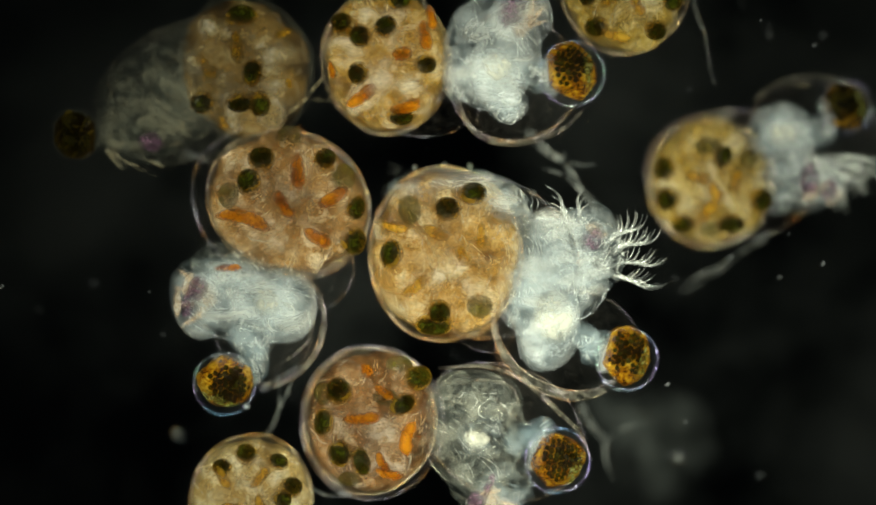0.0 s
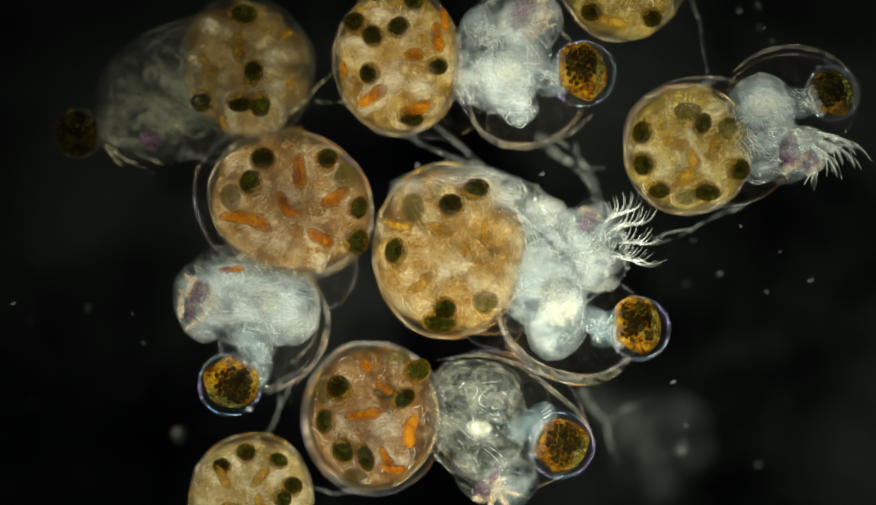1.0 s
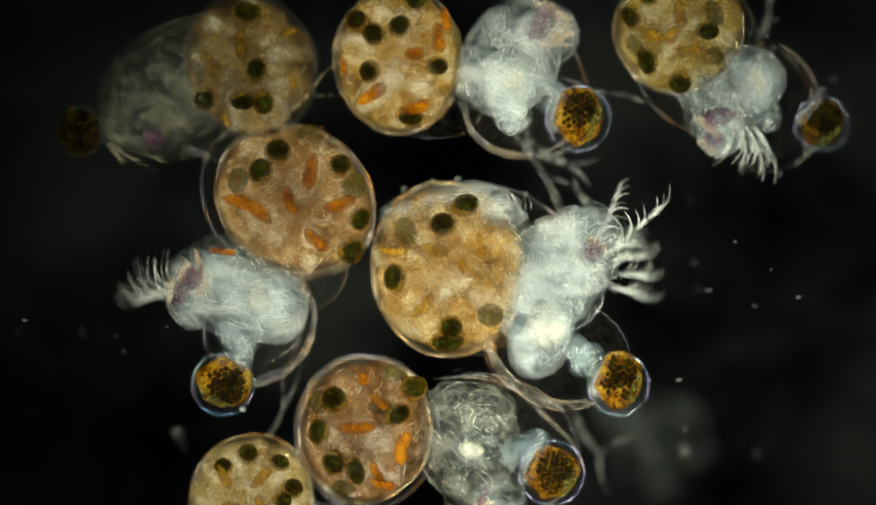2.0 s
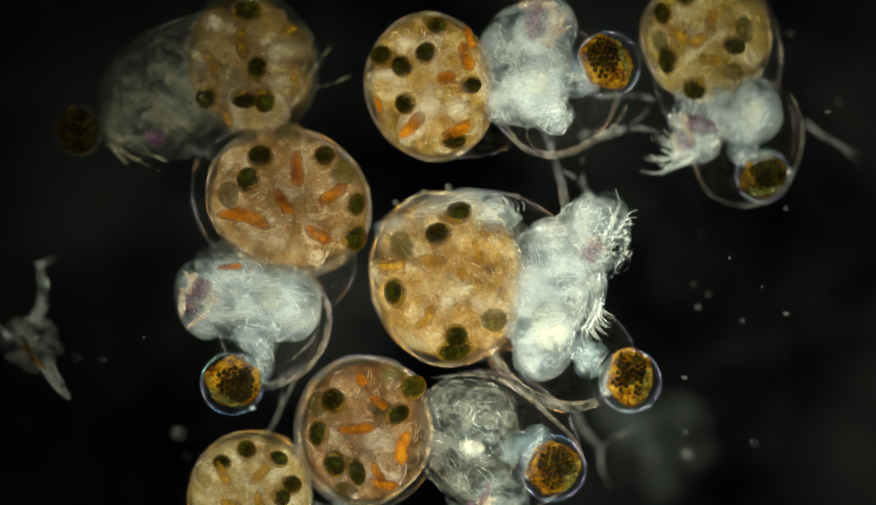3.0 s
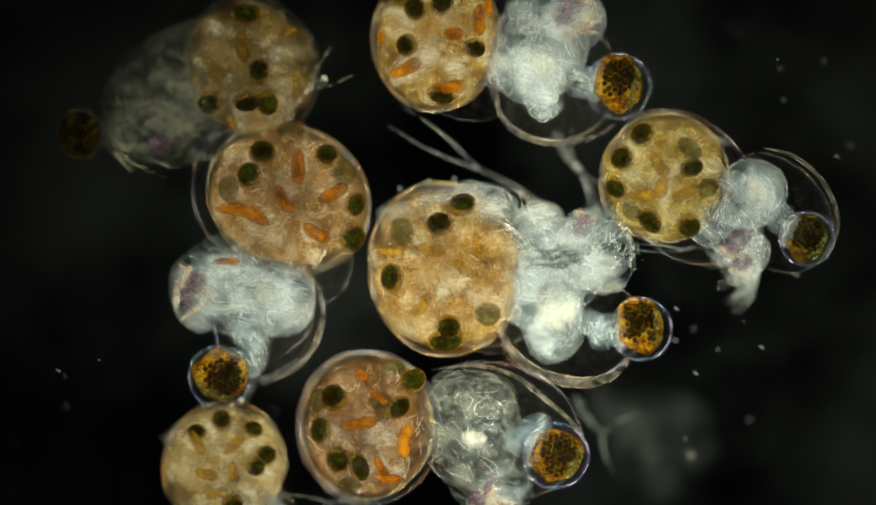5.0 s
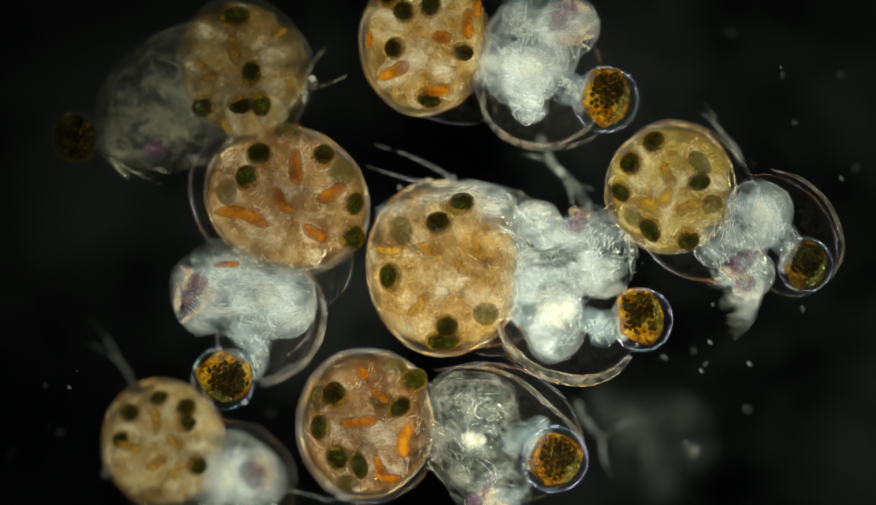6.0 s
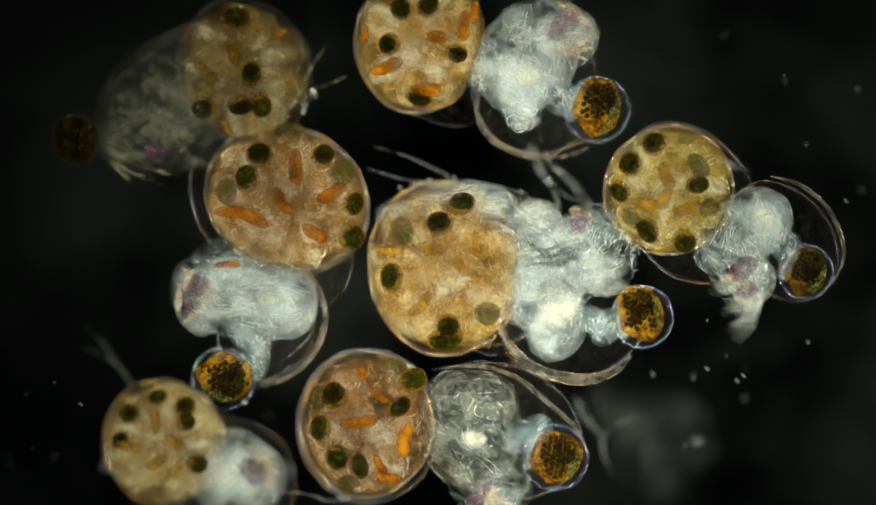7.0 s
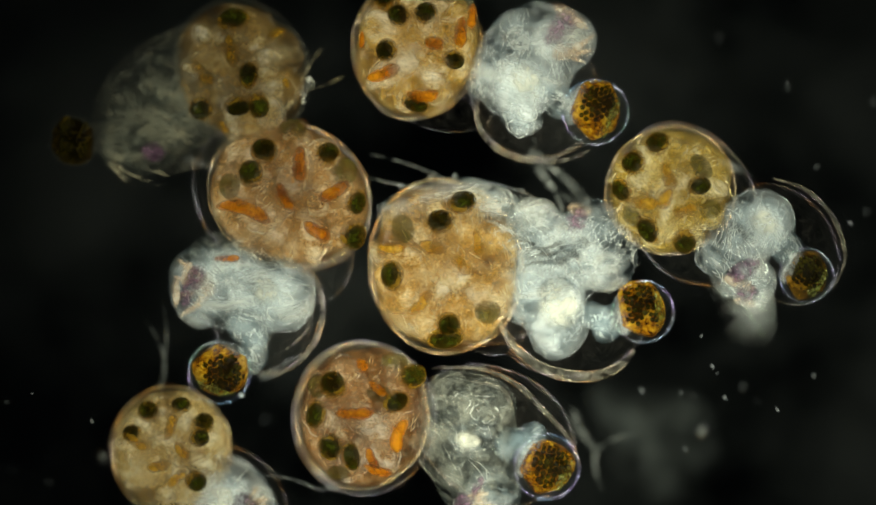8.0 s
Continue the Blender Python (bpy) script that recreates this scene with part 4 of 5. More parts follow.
def flea_leaving():
    an = Animal("water_flea", 1120, -30, 0, "water flea with a golden brood pouch leaving the view", "water flea")
    brood(an, (1120, -30), (120, 129, 100), 0, GOLD, GOLD_EMBRYO,
          [(1174, 58, 20, 19, 0), (1065, 50, 22, 20, 0), (1203, 5, 18, 18, 0), (1050, -5, 18, 20, 0), (1120, -80, 22, 20, 0)],
          [(1100, 60, 60, 22, 20, 0.1), (1140, 10, 46, 22, 60, 0.05), (1090, 0, 46, 22, -40, 0.05)], 81, gut_mat=OCHRE)
    tr = trunk(an, (1190, -170), [(1180, -160, 78, 80, 52, -20, 0, FLESH), (1180, -160, 50, 50, 40, 0, 14, PULP)], [(1180, -160, 30, 30, 0, 40)], [], 801, [(1185, -170, 100, 105, 76, -20)])
    eye = compound_eye(an, (1250, -270), 54, (1250, -270), 42, 42, 0, 831, -60)
    ant = [antenna(an, (1240, -20), (1262, 60), [(1282, 160, 0.03)], 5, 850, -20)]
    return an, tr, eye, [], ant


CENTER, LEFT, DIM, TOP, BOTTOM, RIGHT, CORNER, LEAVING = [f() for f in (flea_center, flea_left, flea_dim, flea_top, flea_bottom, flea_right, flea_corner, flea_leaving)]


# ---- small things adrift ----
def bubble(u, v, r, seed):
    an = Animal("bubble", u, v, -60, "tiny clear round bubble in the water", "bubble")
    del an.root["group"]
    an.part("skin", blob((u, v, 0), (r, r, r), 0, 0.02, seed, 24, 16), CLEAR)
    an.part("core", blob((u, v, 0), (r * 0.62, r * 0.62, r * 0.62), 0, 0.05, seed + 1, 20, 12), FAINT)
    return an


def shell_scrap():
    """A cast skin that drifts through."""
    an = Animal("cast_skin", 100, 640, -30, "small translucent cast skin with two stalks drifting in the water", "cast skin")
    del an.root["group"]
    an.part("husk", blob((100, 655, 0), (48, 58, 26), -35, 0.28, 901, 28, 18, 0.2, 2.2), THIN)
    an.part("gut", tube(arc((85, 640, 20), (118, 705, 16), 0.1), [5, 7, 8, 8, 7, 7, 6, 5, 3], 8), RUST)
    an.part("stalk", tube(arc((112, 625, 6), (135, 515, 0), 0.12, 12), [13, 12, 11, 10, 9, 9, 8, 8, 7, 7, 6, 3], 8), STALK)
    an.part("stalk", tube(arc((120, 695, 6), (150, 765, 0), 0.05, 10), [12, 12, 11, 11, 10, 10, 9, 8, 6, 3], 8), STALK)
    an.part("bristle", tube(arc((135, 520, 0), (168, 508, 0), 0.1, 6), [3, 2.5, 2, 1.5, 1, 0.6], 6), HAIR)
    an.part("bristle", tube(arc((60, 640, 0), (35, 605, 0), 0.1, 6), [6, 5, 4, 3, 2, 0.8], 6), HAIR)
    return an


BUBBLES = [bubble(317, 777, 15, 911), bubble(1218, 805, 15, 915)]
SCRAP = shell_scrap()


def crumb():
    an = Animal("crumb", 548, 155, 10, "pale crumbly flake of debris drifting in the water", "debris")
    del an.root["group"]
    for k, (u, v, r) in enumerate([(548, 150, 9), (556, 140, 7), (545, 164, 8), (546, 178, 6), (562, 146, 5)]):
        an.part("grain", blob((u, v, 0), (r, r * 0.8, r * 0.7), 30 * k, 0.35, 960 + k, 12, 8, 0, 2.2), WALL)
    return an


CRUMB = crumb()


def ghost():
    an = Animal("sunken_flea", 1195, 800, -420, "faint pale water flea deep below the focus", "water flea")
    del an.root["group"]
    an.part("brood_pouch", blob((1195, 805, 0), (105, 108, 80), 0, 0.08, 921, 36, 22), GHOST)
    an.part("trunk", blob((1100, 740, 0), (60, 50, 40), 30, 0.15, 922, 30, 18), GHOST)
    return an


SUNKEN = ghost()


SPECK = tissue("pale_speck", [(0.3, (0.5, 0.54, 0.6)), (0.6, (0.85, 0.86, 0.9))], 0.0, 0.22, 34, 10, 0.5, 0.3, 0.3, soft=0.0)


def specks():
    rnd = random.Random(5)
    shapes = [blob((0, 0, 0), (3.2, 2.4, 2.4), 20, 0.3, 931, 8, 6, 0, 2), blob((0, 0, 0), (5.0, 2.2, 2.4), -40, 0.3, 932, 8, 6, 0, 2), blob((0, 0, 0), (2.0, 1.9, 1.9), 0, 0.3, 933, 8, 6, 0, 2)]
    meshes = []
    for vs, fs in shapes:
        me = bpy.data.meshes.new("speck")
        me.from_pydata([(x * PX, -y * PX, z * PX) for x, y, z in vs], [], [f[::-1] for f in fs])
        me.materials.append(SPECK)
        meshes.append(me)
    out = []
    # place at a time, and drift per second
    known = [(1242, 678, 7.0, -22, 26), (1320, 682, 7.0, -22, 30), (1300, 637, 7.0, -16, 31), (1265, 573, 7.0, -10, 28), (1515, 360, 7.0, 8, 40), (1403, 135, 7.0, 6, 14), (151, 552, 1.0, -10, 45),
             (1290, 490, 1.0, -20, 30), (199, 634, 4.5, -40, 20), (133, 667, 4.5, -35, 15), (1180, 522, 4.5, 60, 60), (1290, 510, 4.5, 20, 60), (1395, 158, 4.5, 20, 40), (1465, 95, 4.5, 30, 25),
             (1196, 165, 1.0, -40, 5), (1228, 774, 3.0, 0, 6), (1355, 795, 3.0, -4, -20), (1245, 650, 6.5, 0, 40), (1407, 138, 6.5, 4, 12), (135, 708, 6.5, 20, 30), (267, 522, 0.0, -30, 40), (66, 556, 0.0, -20, 20),
             (1195, 688, 0.0, 10, -4), (1212, 498, 0.0, 20, 10), (1410, 385, 3.2, 10, 60), (1510, 187, 3.2, 10, 40)]
    for k, (u, v, t, du, dv) in enumerate(known):
        ob = new("speck", meshes[k % 3])
        ob.location = world_of(u, v, rnd.uniform(-160, 40))
        tagged(ob, "tiny pale speck drifting in the water", "speck", "specks in the water")
        out.append((ob, u, v, t, du, dv))
    for k in range(14):
        ob = new("speck", meshes[2])
        u, v = rnd.uniform(20, 1550), rnd.uniform(20, 890)
        ob.location = world_of(u, v, rnd.uniform(-300, -140))
        tagged(ob, "tiny pale speck drifting in the water", "speck", "specks in the water")
        out.append((ob, u, v, 4.0, rnd.uniform(-12, 6), rnd.uniform(-6, 18)))
    return out


SPECKS = specks()


# ---- what moves ----
def at(rows, t):
    """The row of (t, u, v, turn) at a time, between two rows."""
    if t <= rows[0][0]:
        return rows[0][1:]
    for a, b in zip(rows, rows[1:]):
        if t <= b[0]:
            f = (t - a[0]) / (b[0] - a[0])
            return tuple(p + f * (q - p) for p, q in zip(a[1:], b[1:]))
    return rows[-1][1:]


def stand(u, v, z, turn):
    return pose(*world_of(u, v, z), 0, 0, -turn)


def swim(an, rows, depth=((0, 0),)):
    """Keys an animal's place; depth: seconds and how far it rises above its own level."""
    walk(an.root, [(t, stand(u, v, an.z + at(depth, t)[0], r)) for t, u, v, r in rows])


def follow(an, root_rows, piece, rows):
    """Keys a part of an animal by its place in the plan."""
    z = an.rest[piece][2] + an.z
    out = []
    for t, u, v, r in rows:
        out.append((t, stand(*at(root_rows, t)[:2], an.z, at(root_rows, t)[2]).inverted() @ stand(u, v, z, r)))
    walk(piece, out)


def swing(an, root_rows, carrier, carrier_rows, piece, turns, shift=((0, 0, 0),)):
    """Keys a limb that hangs at a carrier and turns about its base. turns: seconds, degrees."""
    bu, bv, bz = an.rest[piece]
    cu, cv, _cz = carrier
    rows = []
    times = sorted({t for t, _a in turns} | {r[0] for r in carrier_rows})
    for t in times:
        u, v, r = at(carrier_rows, t)
        c, s = math.cos(radians(r)), math.sin(radians(r))
        extra = at(turns, t)[0]
        du, dv = at(shift, t)
        rows.append((t, u + du + (bu - cu) * c - (bv - cv) * s, v + dv + (bu - cu) * s + (bv - cv) * c, r + extra))
    follow(an, root_rows, piece, rows)


def motions():
    # the large one in the middle
    an, tr, eye, legs, ant = CENTER
    root = [(0, 797, 456, 1.3), (0.5, 801, 453, 0.6), (1, 805, 450, 0), (1.2, 804, 451, 0), (1.3, 801, 458, -0.5), (1.4, 800, 468, -3.7), (1.5, 799, 478, -5.8), (1.7, 802, 480, -6.3),
            (2.8, 801, 498, -13.9), (3.2, 801, 500, -13), (3.6, 802, 500, -11.5), (4, 799, 490, -9.3), (4.5, 798, 484, -8.8), (6, 794, 481, -7.9), (7, 796, 481, -8.4), (8, 797, 478, -8.1)]
    swim(an, root)
    body = [(0, 1006, 534, 8), (0.5, 1011, 518, 3), (1, 1011, 510, 0), (1.2, 1010, 512, 0), (1.3, 1008, 524, 5), (1.4, 1003, 540, 12), (1.5, 998, 548, 14), (1.7, 997, 550, 14), (2.8, 1000, 552, 10),
            (3.2, 1000, 553, 10), (3.6, 1004, 548, 8), (4, 1000, 540, 2), (4.5, 1005, 524, 0), (6, 1003, 514, -4), (7, 1004, 512, -4), (8, 1006, 508, -6)]
    follow(an, root, tr, body)
    follow(an, root, eye, [(0, 1122, 643, 18), (0.5, 1139, 606, 6), (1, 1143, 588, 0), (1.2, 1144, 586, 0), (1.3, 1135, 625, 10), (1.4, 1108, 668, 20), (1.5, 1105, 688, 25), (1.7, 1102, 690, 25), (2.8, 1128, 680, 15),
                           (3.2, 1127, 682, 15), (3.6, 1132, 670, 12), (4, 1144, 628, 8), (4.5, 1148, 602, 3), (6, 1148, 572, -5), (7, 1149, 567, -6), (8, 1151, 558, -8)])
    swing(an, root, (1010, 510, 0), body, legs[4], [(0, -30), (0.5, -40), (1, -55), (1.2, -40), (1.3, 8), (1.4, 20), (1.5, 22), (1.7, 20), (2.3, 40), (2.8, 46), (3.0, 8), (3.2, 10), (3.35, 50), (3.5, 50), (3.8, 10), (4, -40), (4.5, -60), (6, -62), (8, -62)],
          ((0, 0, 0), (1.2, 0, 0), (1.3, 25, -60), (1.4, 33, -86), (1.5, 35, -90), (1.7, 30, -84), (2.8, 20, -30), (3.0, -10, -20), (3.5, 16, -21), (3.8, 0, 0), (8, 0, 0)))
    swing(an, root, (1010, 510, 0), body, legs[5], [(0, -30), (0.5, -40), (1, -55), (1.2, -50), (1.3, -40), (1.4, -35), (1.5, -33), (1.7, -30), (2.3, 20), (2.8, 40), (3.0, 8), (3.2, 10), (3.35, 60), (3.5, 10), (3.7, 40), (3.8, 10), (4, -40), (4.5, -60), (6, -62), (8, -62)],
          ((0, 0, 0), (1.2, 0, 0), (1.3, 22, -50), (1.5, 29, -69), (1.7, 26, -65), (2.8, 0, -20), (3.8, 0, 0), (8, 0, 0)))
    swing(an, root, (1010, 510, 0), body, legs[6], [(0, 0), (1, 0), (1.5, -14), (2.8, 16), (3.2, 14), (3.6, 8), (4, 0), (8, 0)],
          ((0, -20, -35), (0.5, -12, -18), (1, -8, -6), (1.2, -10, -8), (1.4, -22, -44), (1.7, -24, -52), (2.8, -4, -76), (3.1, 2, -76), (3.5, -22, -76), (3.7, -14, -66), (4, 5, -36), (4.5, 8, -20), (6, 12, 5), (8, 15, 2)))
    for k, piece in enumerate(legs[:4]):
        swing(an, root, (1010, 510, 0), body, piece, [(0, -6 + k), (0.5, -8), (1, 0), (1.2, 0), (1.4, -60), (1.7, -70 - 4 * k), (2.05, 0), (2.4, 80 - 6 * k), (2.8, 130 - 12 * k), (3.2, 125 - 12 * k), (3.5, 135 - 12 * k), (4, 165 - 12 * k), (4.5, 205 - 16 * k), (6, 205 - 16 * k), (8, 205 - 16 * k)])
    swing(an, root, (1010, 510, 0), body, ant[0], [(0, -28), (0.5, 16), (1, -4), (1.2, -13), (1.5, -33), (1.7, -10), (2.8, 35), (3.6, 37), (4, 31), (4.5, 13), (6, -12), (8, -14)])
    swing(an, root, (1010, 510, 0), body, ant[1], [(0, -20), (1, 0), (1.5, -30), (2.8, -10), (3.6, -6), (4.5, 6), (6, -12), (8, -16)])

    # the one at its side, which kicks once
    an, tr, eye, legs, ant = LEFT
    root = [(0, 516, 359, 0.8), (0.5, 517, 362, 0.2), (1, 520, 360, 0), (1.2, 520, 360, 0), (1.3, 520, 359, 1), (1.4, 519, 357, 3.9), (1.5, 524, 355, 11), (1.7, 532, 354, 15), (2.8, 515, 354, 0), (3, 516, 355, -0.5), (3.5, 517, 350, 1.8),
            (4.5, 517, 349, 2.8), (6, 513, 352, 0.4), (7.5, 513, 352, 0.5), (8, 518, 346, 2.7)]
    swim(an, root)
    body = [(0, 444, 540, 0), (0.5, 448, 546, 0), (1, 450, 545, 0), (1.2, 450, 545, 0), (1.4, 440, 535, 5), (1.5, 430, 530, 9), (1.7, 428, 532, 9), (2.8, 449, 538, 0), (3.5, 447, 530, 0), (4.5, 442, 527, 0), (6, 444, 532, 0), (7.5, 446, 534, 0), (8, 442, 521, 0)]
    follow(an, root, tr, body)
    follow(an, root, eye, [(0, 402, 687, -6), (0.5, 410, 690, 0), (1, 412, 688, 0), (1.2, 411, 688, 0), (1.4, 393, 681, 4), (1.5, 388, 681, 4), (1.7, 398, 690, 0), (2.8, 412, 685, 0), (3.5, 404, 677, -4), (4.5, 391, 673, -6), (6, 400, 678, -4), (7.5, 400, 678, -4), (8, 393, 667, -6)])
    for k, piece in enumerate(legs[4:]):
        swing(an, root, (450, 545, 0), body, piece, [(0, -120), (1.2, -120), (1.25, -60), (1.3, -10), (1.4, 24 + 10 * k), (1.5, 56), (1.7, 84 + 12 * k), (2.0, 30), (2.3, -40), (2.8, -120), (8, -120)])
    for k, piece in enumerate(legs[:4]):
        swing(an, root, (450, 545, 0), body, piece, [(0, 0), (1.2, 0), (1.3, 4), (1.4, -30 + 6 * k), (1.5, 20), (1.7, 34 + 8 * k), (2.8, 0), (8, 0)])
    swing(an, root, (450, 545, 0), body, ant[0], [(0, 0), (8, 0)])

    # the dim one
    an, tr, eye, legs, ant = DIM
    root = [(0, 443, 115, -1.5), (0.5, 442, 117, -1), (1, 445, 115, 0), (1.5, 449, 113, 0), (3, 452, 108, -0.7), (3.5, 455, 109, -1.1), (4.5, 458, 112, -1.8), (6, 440, 117, -5.3), (6.5, 439, 119, -5.3), (7, 440, 119, -5.7), (8, 435, 120, -6)]
    swim(an, root)
    follow(an, root, eye, [(0, 135, 240, 0), (1, 138, 238, 0), (4.5, 143, 236, 0), (6, 134, 245, 0), (8, 131, 251, 0)])
    swing(an, root, (445, 115, 0), root, ant[0], [(0, 0), (1.5, 0), (2.8, -14), (4.5, -14), (6, -12), (8, -12)])

    # the one at the top, which darts about
    an, tr, eye, legs, ant = TOP
    root = [(0, 687, 109, -1.5), (0.5, 724, 113, -3.6), (1, 708, 110, 0), (1.1, 707, 115, -1), (1.2, 708, 129, -2.3), (1.3, 706, 150, -1), (1.4, 732, 150, -5), (1.5, 721, 133, -3.9), (1.7, 700, 120, -1.1), (2.8, 758, 63, 3.3), (2.9, 762, 112, -4), (3, 767, 157, -9.8), (3.1, 762, 118, -3), (3.2, 758, 81, 3.9),
            (3.5, 750, 81, 4.8), (3.6, 772, 61, 4), (4, 770, 59, 5.7), (4.5, 771, 58, 8.2), (4.7, 779, 63, 8.4), (6, 756, 73, 9.4), (6.5, 750, 86, 10.5), (7, 747, 70, 14), (7.5, 747, 79, 14), (8, 742, 81, 14.3)]
    swim(an, root)
    body = [(0, 887, 124, 0), (0.5, 919, 126, -2), (1, 905, 130, 0), (1.1, 904, 133, 0), (1.2, 907, 138, 3), (1.3, 905, 170, 12), (1.4, 938, 178, 20), (1.5, 928, 172, 16), (1.7, 905, 152, 16), (2.8, 950, 95, 0), (2.9, 952, 125, -8), (3, 955, 152, -14), (3.1, 952, 130, -6), (3.2, 950, 112, 2), (3.5, 942, 119, 8), (3.6, 966, 96, 3), (4, 962, 96, 6), (4.5, 962, 102, 9), (4.7, 967, 112, 10),
            (6, 945, 122, 18), (6.5, 950, 138, 18), (7, 938, 136, 22), (7.5, 934, 145, 22), (8, 936, 145, 20)]
    follow(an, root, tr, body)
    follow(an, root, eye, [(0, 1024, 132, -4), (0.5, 1058, 120, -6), (1, 1043, 132, 0), (1.1, 1043, 134, 0), (1.2, 1046, 143, 4), (1.3, 1045, 205, 15), (1.4, 1072, 240, 26), (1.5, 1062, 218, 22), (1.7, 1035, 220, 22), (2.8, 1075, 112, -6), (2.9, 1082, 112, -14), (3, 1088, 116, -20), (3.1, 1090, 125, -10), (3.2, 1092, 132, 0),
                           (3.5, 1083, 142, 8), (3.6, 1104, 107, 3), (4, 1104, 113, 6), (4.5, 1107, 129, 9), (4.7, 1110, 140, 10), (6, 1084, 178, 20), (6.5, 1083, 189, 20), (7, 1068, 196, 24), (7.5, 1063, 205, 24), (8, 1066, 201, 22)])
    for k, piece in enumerate(legs):
        swing(an, root, (905, 130, 0), body, piece, [(0, 0), (1.2, 0), (1.3, -20), (1.5, -30 + 8 * k), (1.7, 10), (2.8, 0), (4.5, 0), (6, 20), (8, 20)])
    swing(an, root, (905, 130, 0), body, ant[0], [(0, 0), (1, 0), (1.5, -20), (2.8, -40), (3.6, -20), (4.5, 10), (6, 0), (8, 0)])

    # the one below
    an, tr, eye, legs, ant = BOTTOM
    root = [(0, 665, 753, 3.3), (0.5, 667, 749, 0.7), (1, 668, 745, 0), (1.2, 667, 747, 0), (1.5, 656, 767, 4.8), (3, 656, 771, 2.6), (3.5, 655, 771, 3.3), (4, 657, 764, 2), (4.5, 659, 763, -0.2), (6, 659, 759, 1.9), (7.1, 659, 759, 1.3), (7.4, 653, 748, 7), (8, 651, 745, 6.7)]
    swim(an, root)
    for k, piece in enumerate(legs):
        swing(an, root, (668, 745, 0), root, piece, [(0, 0), (1, 6), (1.5, -6), (3, 4), (4.5, 0), (6, 6), (8, 0)])

    # the lively one at the side
    an, tr, eye, legs, ant = RIGHT
    root = [(0, 1274, 326, -2.7), (0.2, 1250, 282, 0), (0.5, 1243, 259, 0.6), (1, 1230, 268, 0), (1.1, 1236, 260, 8), (1.2, 1245, 249, 23), (1.3, 1241, 216, 35), (1.4, 1231, 120, 50), (1.5, 1226, 74, 60), (1.7, 1203, 54, 63), (2.8, 1268, 50, 85), (3, 1265, 65, 82), (3.2, 1281, 117, 86), (3.4, 1282, 180, 80), (3.5, 1278, 210, 76),
            (3.6, 1252, 245, 70), (3.7, 1245, 262, 52), (3.8, 1226, 262, 45), (4, 1196, 272, 41), (4.5, 1205, 290, 42), (4.7, 1196, 314, 42), (5.8, 1183, 323, 47), (6, 1199, 337, 50), (6.5, 1199, 338, 53), (7, 1196, 340, 52), (8, 1199, 340, 54)]
    swim(an, root, ((0, -150), (0.2, -110), (0.5, -40), (1, 0), (1.1, -30), (1.3, -20), (1.5, 0), (1.7, -40), (2.8, -40), (3, -60), (3.2, -10), (3.4, -30), (3.5, -130), (3.6, -70), (3.8, -50), (4, -20), (4.5, 0), (8, 0)))
    body = [(0, 1402, 240, 0), (0.2, 1376, 200, 0), (0.5, 1374, 178, 0), (1, 1360, 190, 0), (1.1, 1375, 190, 8), (1.2, 1390, 190, 20), (1.3, 1402, 168, 45), (1.4, 1390, 135, 66), (1.5, 1392, 108, 72), (1.7, 1358, 110, 66), (2.8, 1345, 190, 112), (3, 1345, 198, 106), (3.2, 1372, 232, 92), (3.4, 1360, 330, 95), (3.5, 1350, 383, 97),
            (3.6, 1338, 370, 85), (3.7, 1362, 340, 65), (3.8, 1365, 320, 55), (4, 1362, 300, 50), (4.5, 1368, 310, 46), (4.7, 1358, 335, 48), (5.8, 1345, 365, 60), (6, 1360, 380, 53), (6.5, 1361, 392, 53), (8, 1363, 396, 53)]
    follow(an, root, tr, body)
    follow(an, root, eye, [(0, 1518, 190, 0), (0.2, 1505, 165, 0), (0.5, 1499, 155, 0), (1, 1488, 168, 0), (1.1, 1500, 155, 4), (1.2, 1513, 140, 10), (1.3, 1527, 160, 25), (1.4, 1524, 148, 40), (1.5, 1518, 134, 50), (1.7, 1497, 162, 55), (2.8, 1358, 312, 100), (3, 1366, 315, 98), (3.2, 1456, 325, 85), (3.4, 1420, 440, 88), (3.5, 1376, 495, 92),
                           (3.6, 1395, 480, 80), (3.7, 1460, 398, 62), (3.8, 1462, 385, 52), (4, 1466, 370, 46), (4.5, 1466, 392, 42), (4.7, 1456, 418, 44), (5.8, 1410, 465, 56), (6, 1440, 474, 50), (6.5, 1440, 489, 50), (8, 1442, 493, 50)])
    for k, piece in enumerate(legs):
        swing(an, root, (1360, 190, 0), body, piece, [(0, -14), (0.3, 6), (0.5, -4), (1, 0), (1.2, 14), (1.4, 6), (1.5, 10 + 5 * k), (1.7, -30), (2.8, 0), (3, 30), (3.2, 10), (3.5, 0), (3.6, -20), (3.75, 20)] + [(3.85 + 0.1 * i, 28 + (15 if i % 2 else -15) + 3 * k) for i in range(42)] + [(8, 28)])
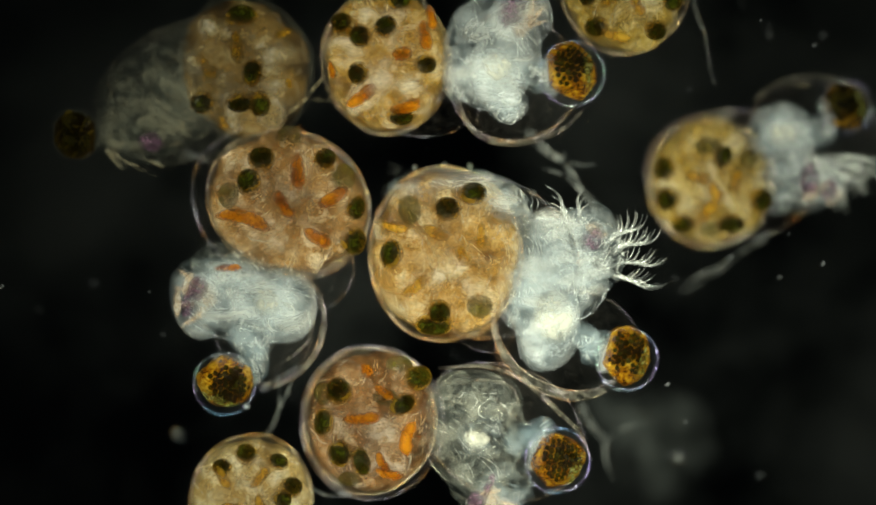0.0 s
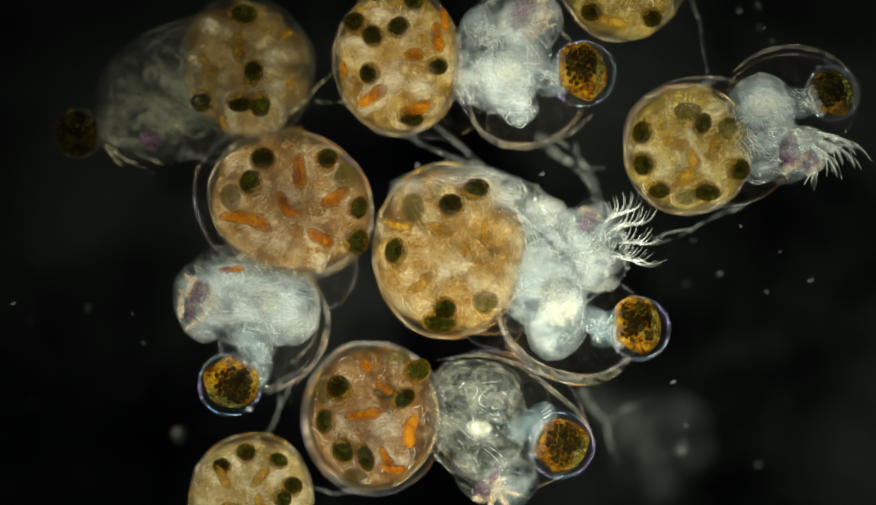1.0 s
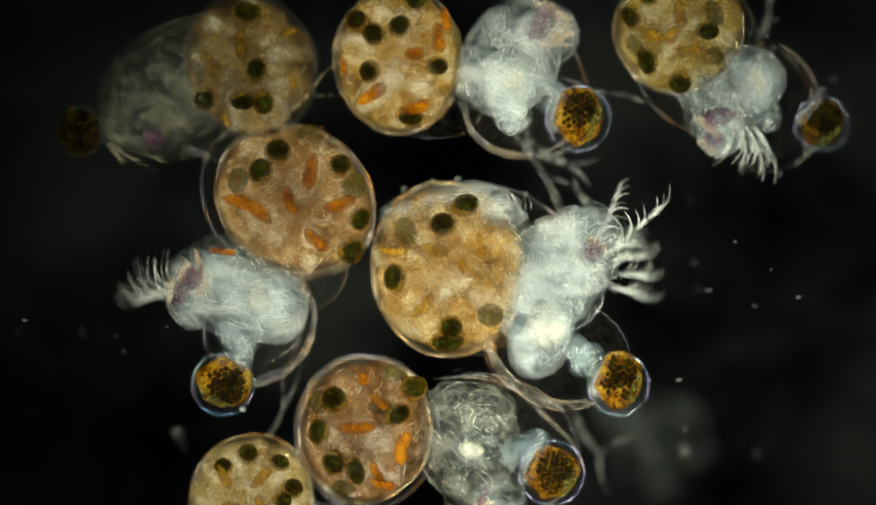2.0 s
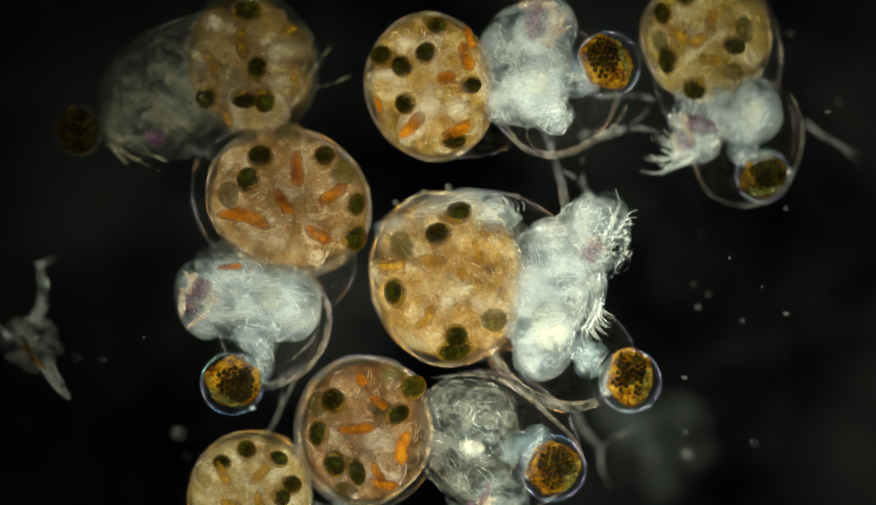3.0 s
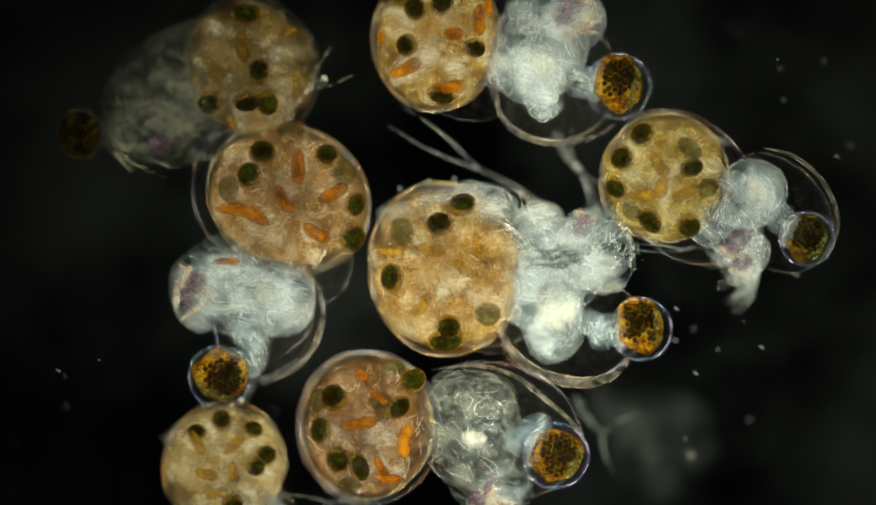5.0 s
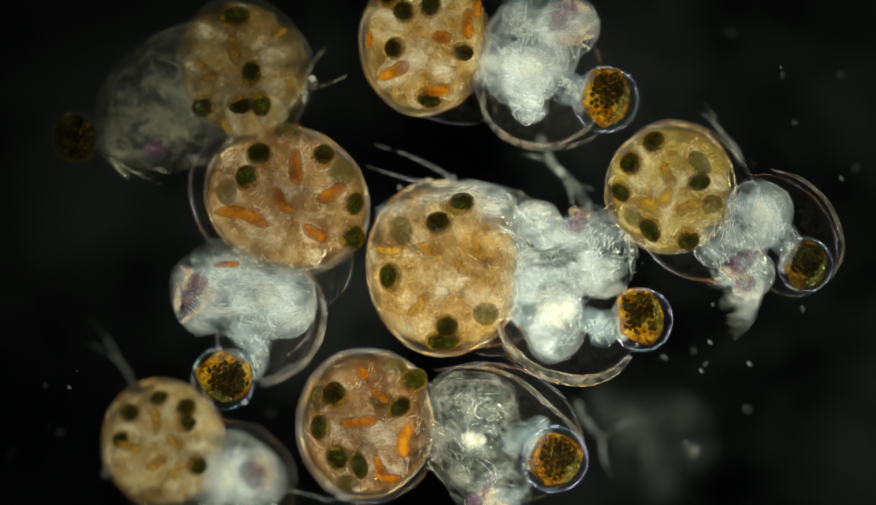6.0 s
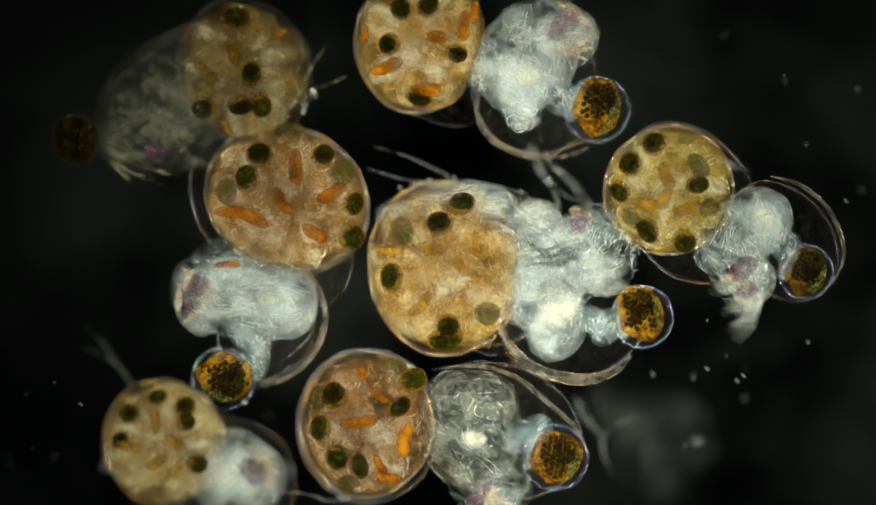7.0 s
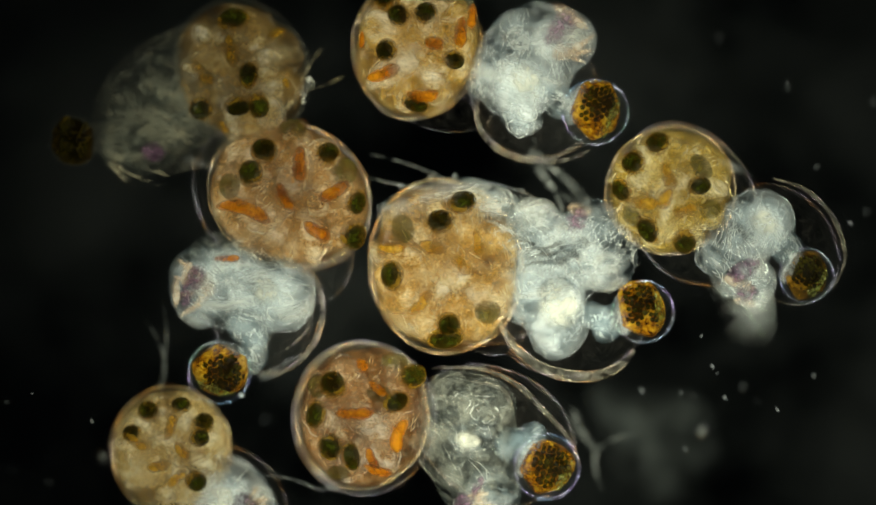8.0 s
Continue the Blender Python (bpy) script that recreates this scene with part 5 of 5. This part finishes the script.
    swing(an, root, (1230, 268, 0), root, ant[0], [(0, -8), (1, 0), (1.5, -10), (2.8, -60), (3.2, -50), (3.5, -10), (3.6, -5), (4, -19), (4.5, -20), (6, -25), (8, -25)],
          ((0, 0, 0), (3.5, 0, 0), (3.7, 60, 0), (4, 142, 9), (4.5, 130, -2), (4.7, 128, -10), (6, 124, -40), (8, 124, -40)))
    swing(an, root, (1230, 268, 0), root, ant[1], [(0, -104), (1, -104), (1.7, -60), (2.3, 0), (2.8, 56), (3.0, 64), (3.2, 30), (3.4, -30), (3.6, -90), (4, -110), (4.7, -110), (5.8, -50), (6, -64), (6.5, -80), (7, -104), (8, -104)],
          ((0, 0, 0), (1.7, 0, 0), (2.8, 36, 100), (3.0, 41, 109), (3.2, 30, 60), (3.6, 0, 0), (8, 0, 0)))

    # the one in the corner
    an, tr, eye, legs, ant = CORNER
    root = [(0, 448, 891, 0), (1, 448, 890, 0), (1.5, 450, 894, 2), (2.8, 445, 885, 2), (3, 446, 885, 2), (3.2, 440, 878, 3), (3.4, 434, 846, 5), (3.5, 431, 843, 6), (4, 428, 840, 8), (4.5, 420, 836, 9), (4.7, 422, 837, 9), (5.8, 292, 800, -38), (6, 290, 797, -42), (6.5, 292, 800, -38), (7.1, 290, 795, -44), (7.3, 302, 806, -28), (7.5, 307, 811, -24), (8, 305, 806, -24)]
    swim(an, root, ((0, 0), (4.7, -10), (5.8, -110), (6.5, -100), (7.1, -90), (7.5, -30), (8, -30)))
    swing(an, root, (448, 890, 0), root, ant[0], [(0, 0), (4.7, 0), (5.8, -12), (7.1, -16), (7.4, 4), (8, 4)])

    # the one that leaves
    an, tr, eye, legs, ant = LEAVING
    swim(an, [(0, 1120, -30, 0), (0.5, 1128, -60, 0), (1, 1115, -55, 2), (1.2, 1115, -53, 2), (1.3, 1105, -120, 6), (1.7, 1080, -300, 20), (2.8, 1050, -420, 30), (8, 1050, -420, 30)])

    # drifting things
    swim(BUBBLES[0], [(0, 317, 777, 0), (4.7, 317, 775, 0), (5.8, 200, 850, 0), (6.4, 185, 850, 0), (7.1, 185, 835, 0), (8, 184, 820, 0)])
    swim(BUBBLES[1], [(0, 1215, 820, 0), (1, 1222, 806, 0), (4.5, 1236, 817, 0), (8, 1258, 772, 0)])
    swim(SCRAP, [(0, 330, 1180, 60), (1.7, 260, 1120, 50), (2.2, 180, 900, 20), (2.8, 100, 640, 0), (3, 52, 598, -10), (3.2, 5, 560, -20), (3.5, -80, 500, -30), (4, -200, 450, -40), (8, -260, 430, -50)])
    swim(CRUMB, [(0, 630, -80, 0), (3.0, 630, -60, 20), (3.5, 620, 192, 60), (3.7, 604, 150, 90), (4.5, 578, 145, 60), (5.8, 550, 155, 10), (6.6, 550, 156, 0), (7, 550, 178, 10), (7.3, 549, 156, 0), (8, 546, 158, 0)])
    swim(SUNKEN, [(0, 1195, 800, 0), (8, 1200, 800, 0)])
    for ob, u, v, t, du, dv in SPECKS:
        z = ob.location.z / PX
        walk(ob, [(0.0, stand(u - t * du, v - t * dv, z, 0)), (4.0, stand(u + (4 - t) * du, v + (4 - t) * dv, z, 60)), (8.0, stand(u + (8 - t) * du, v + (8 - t) * dv, z, 100))])


motions()
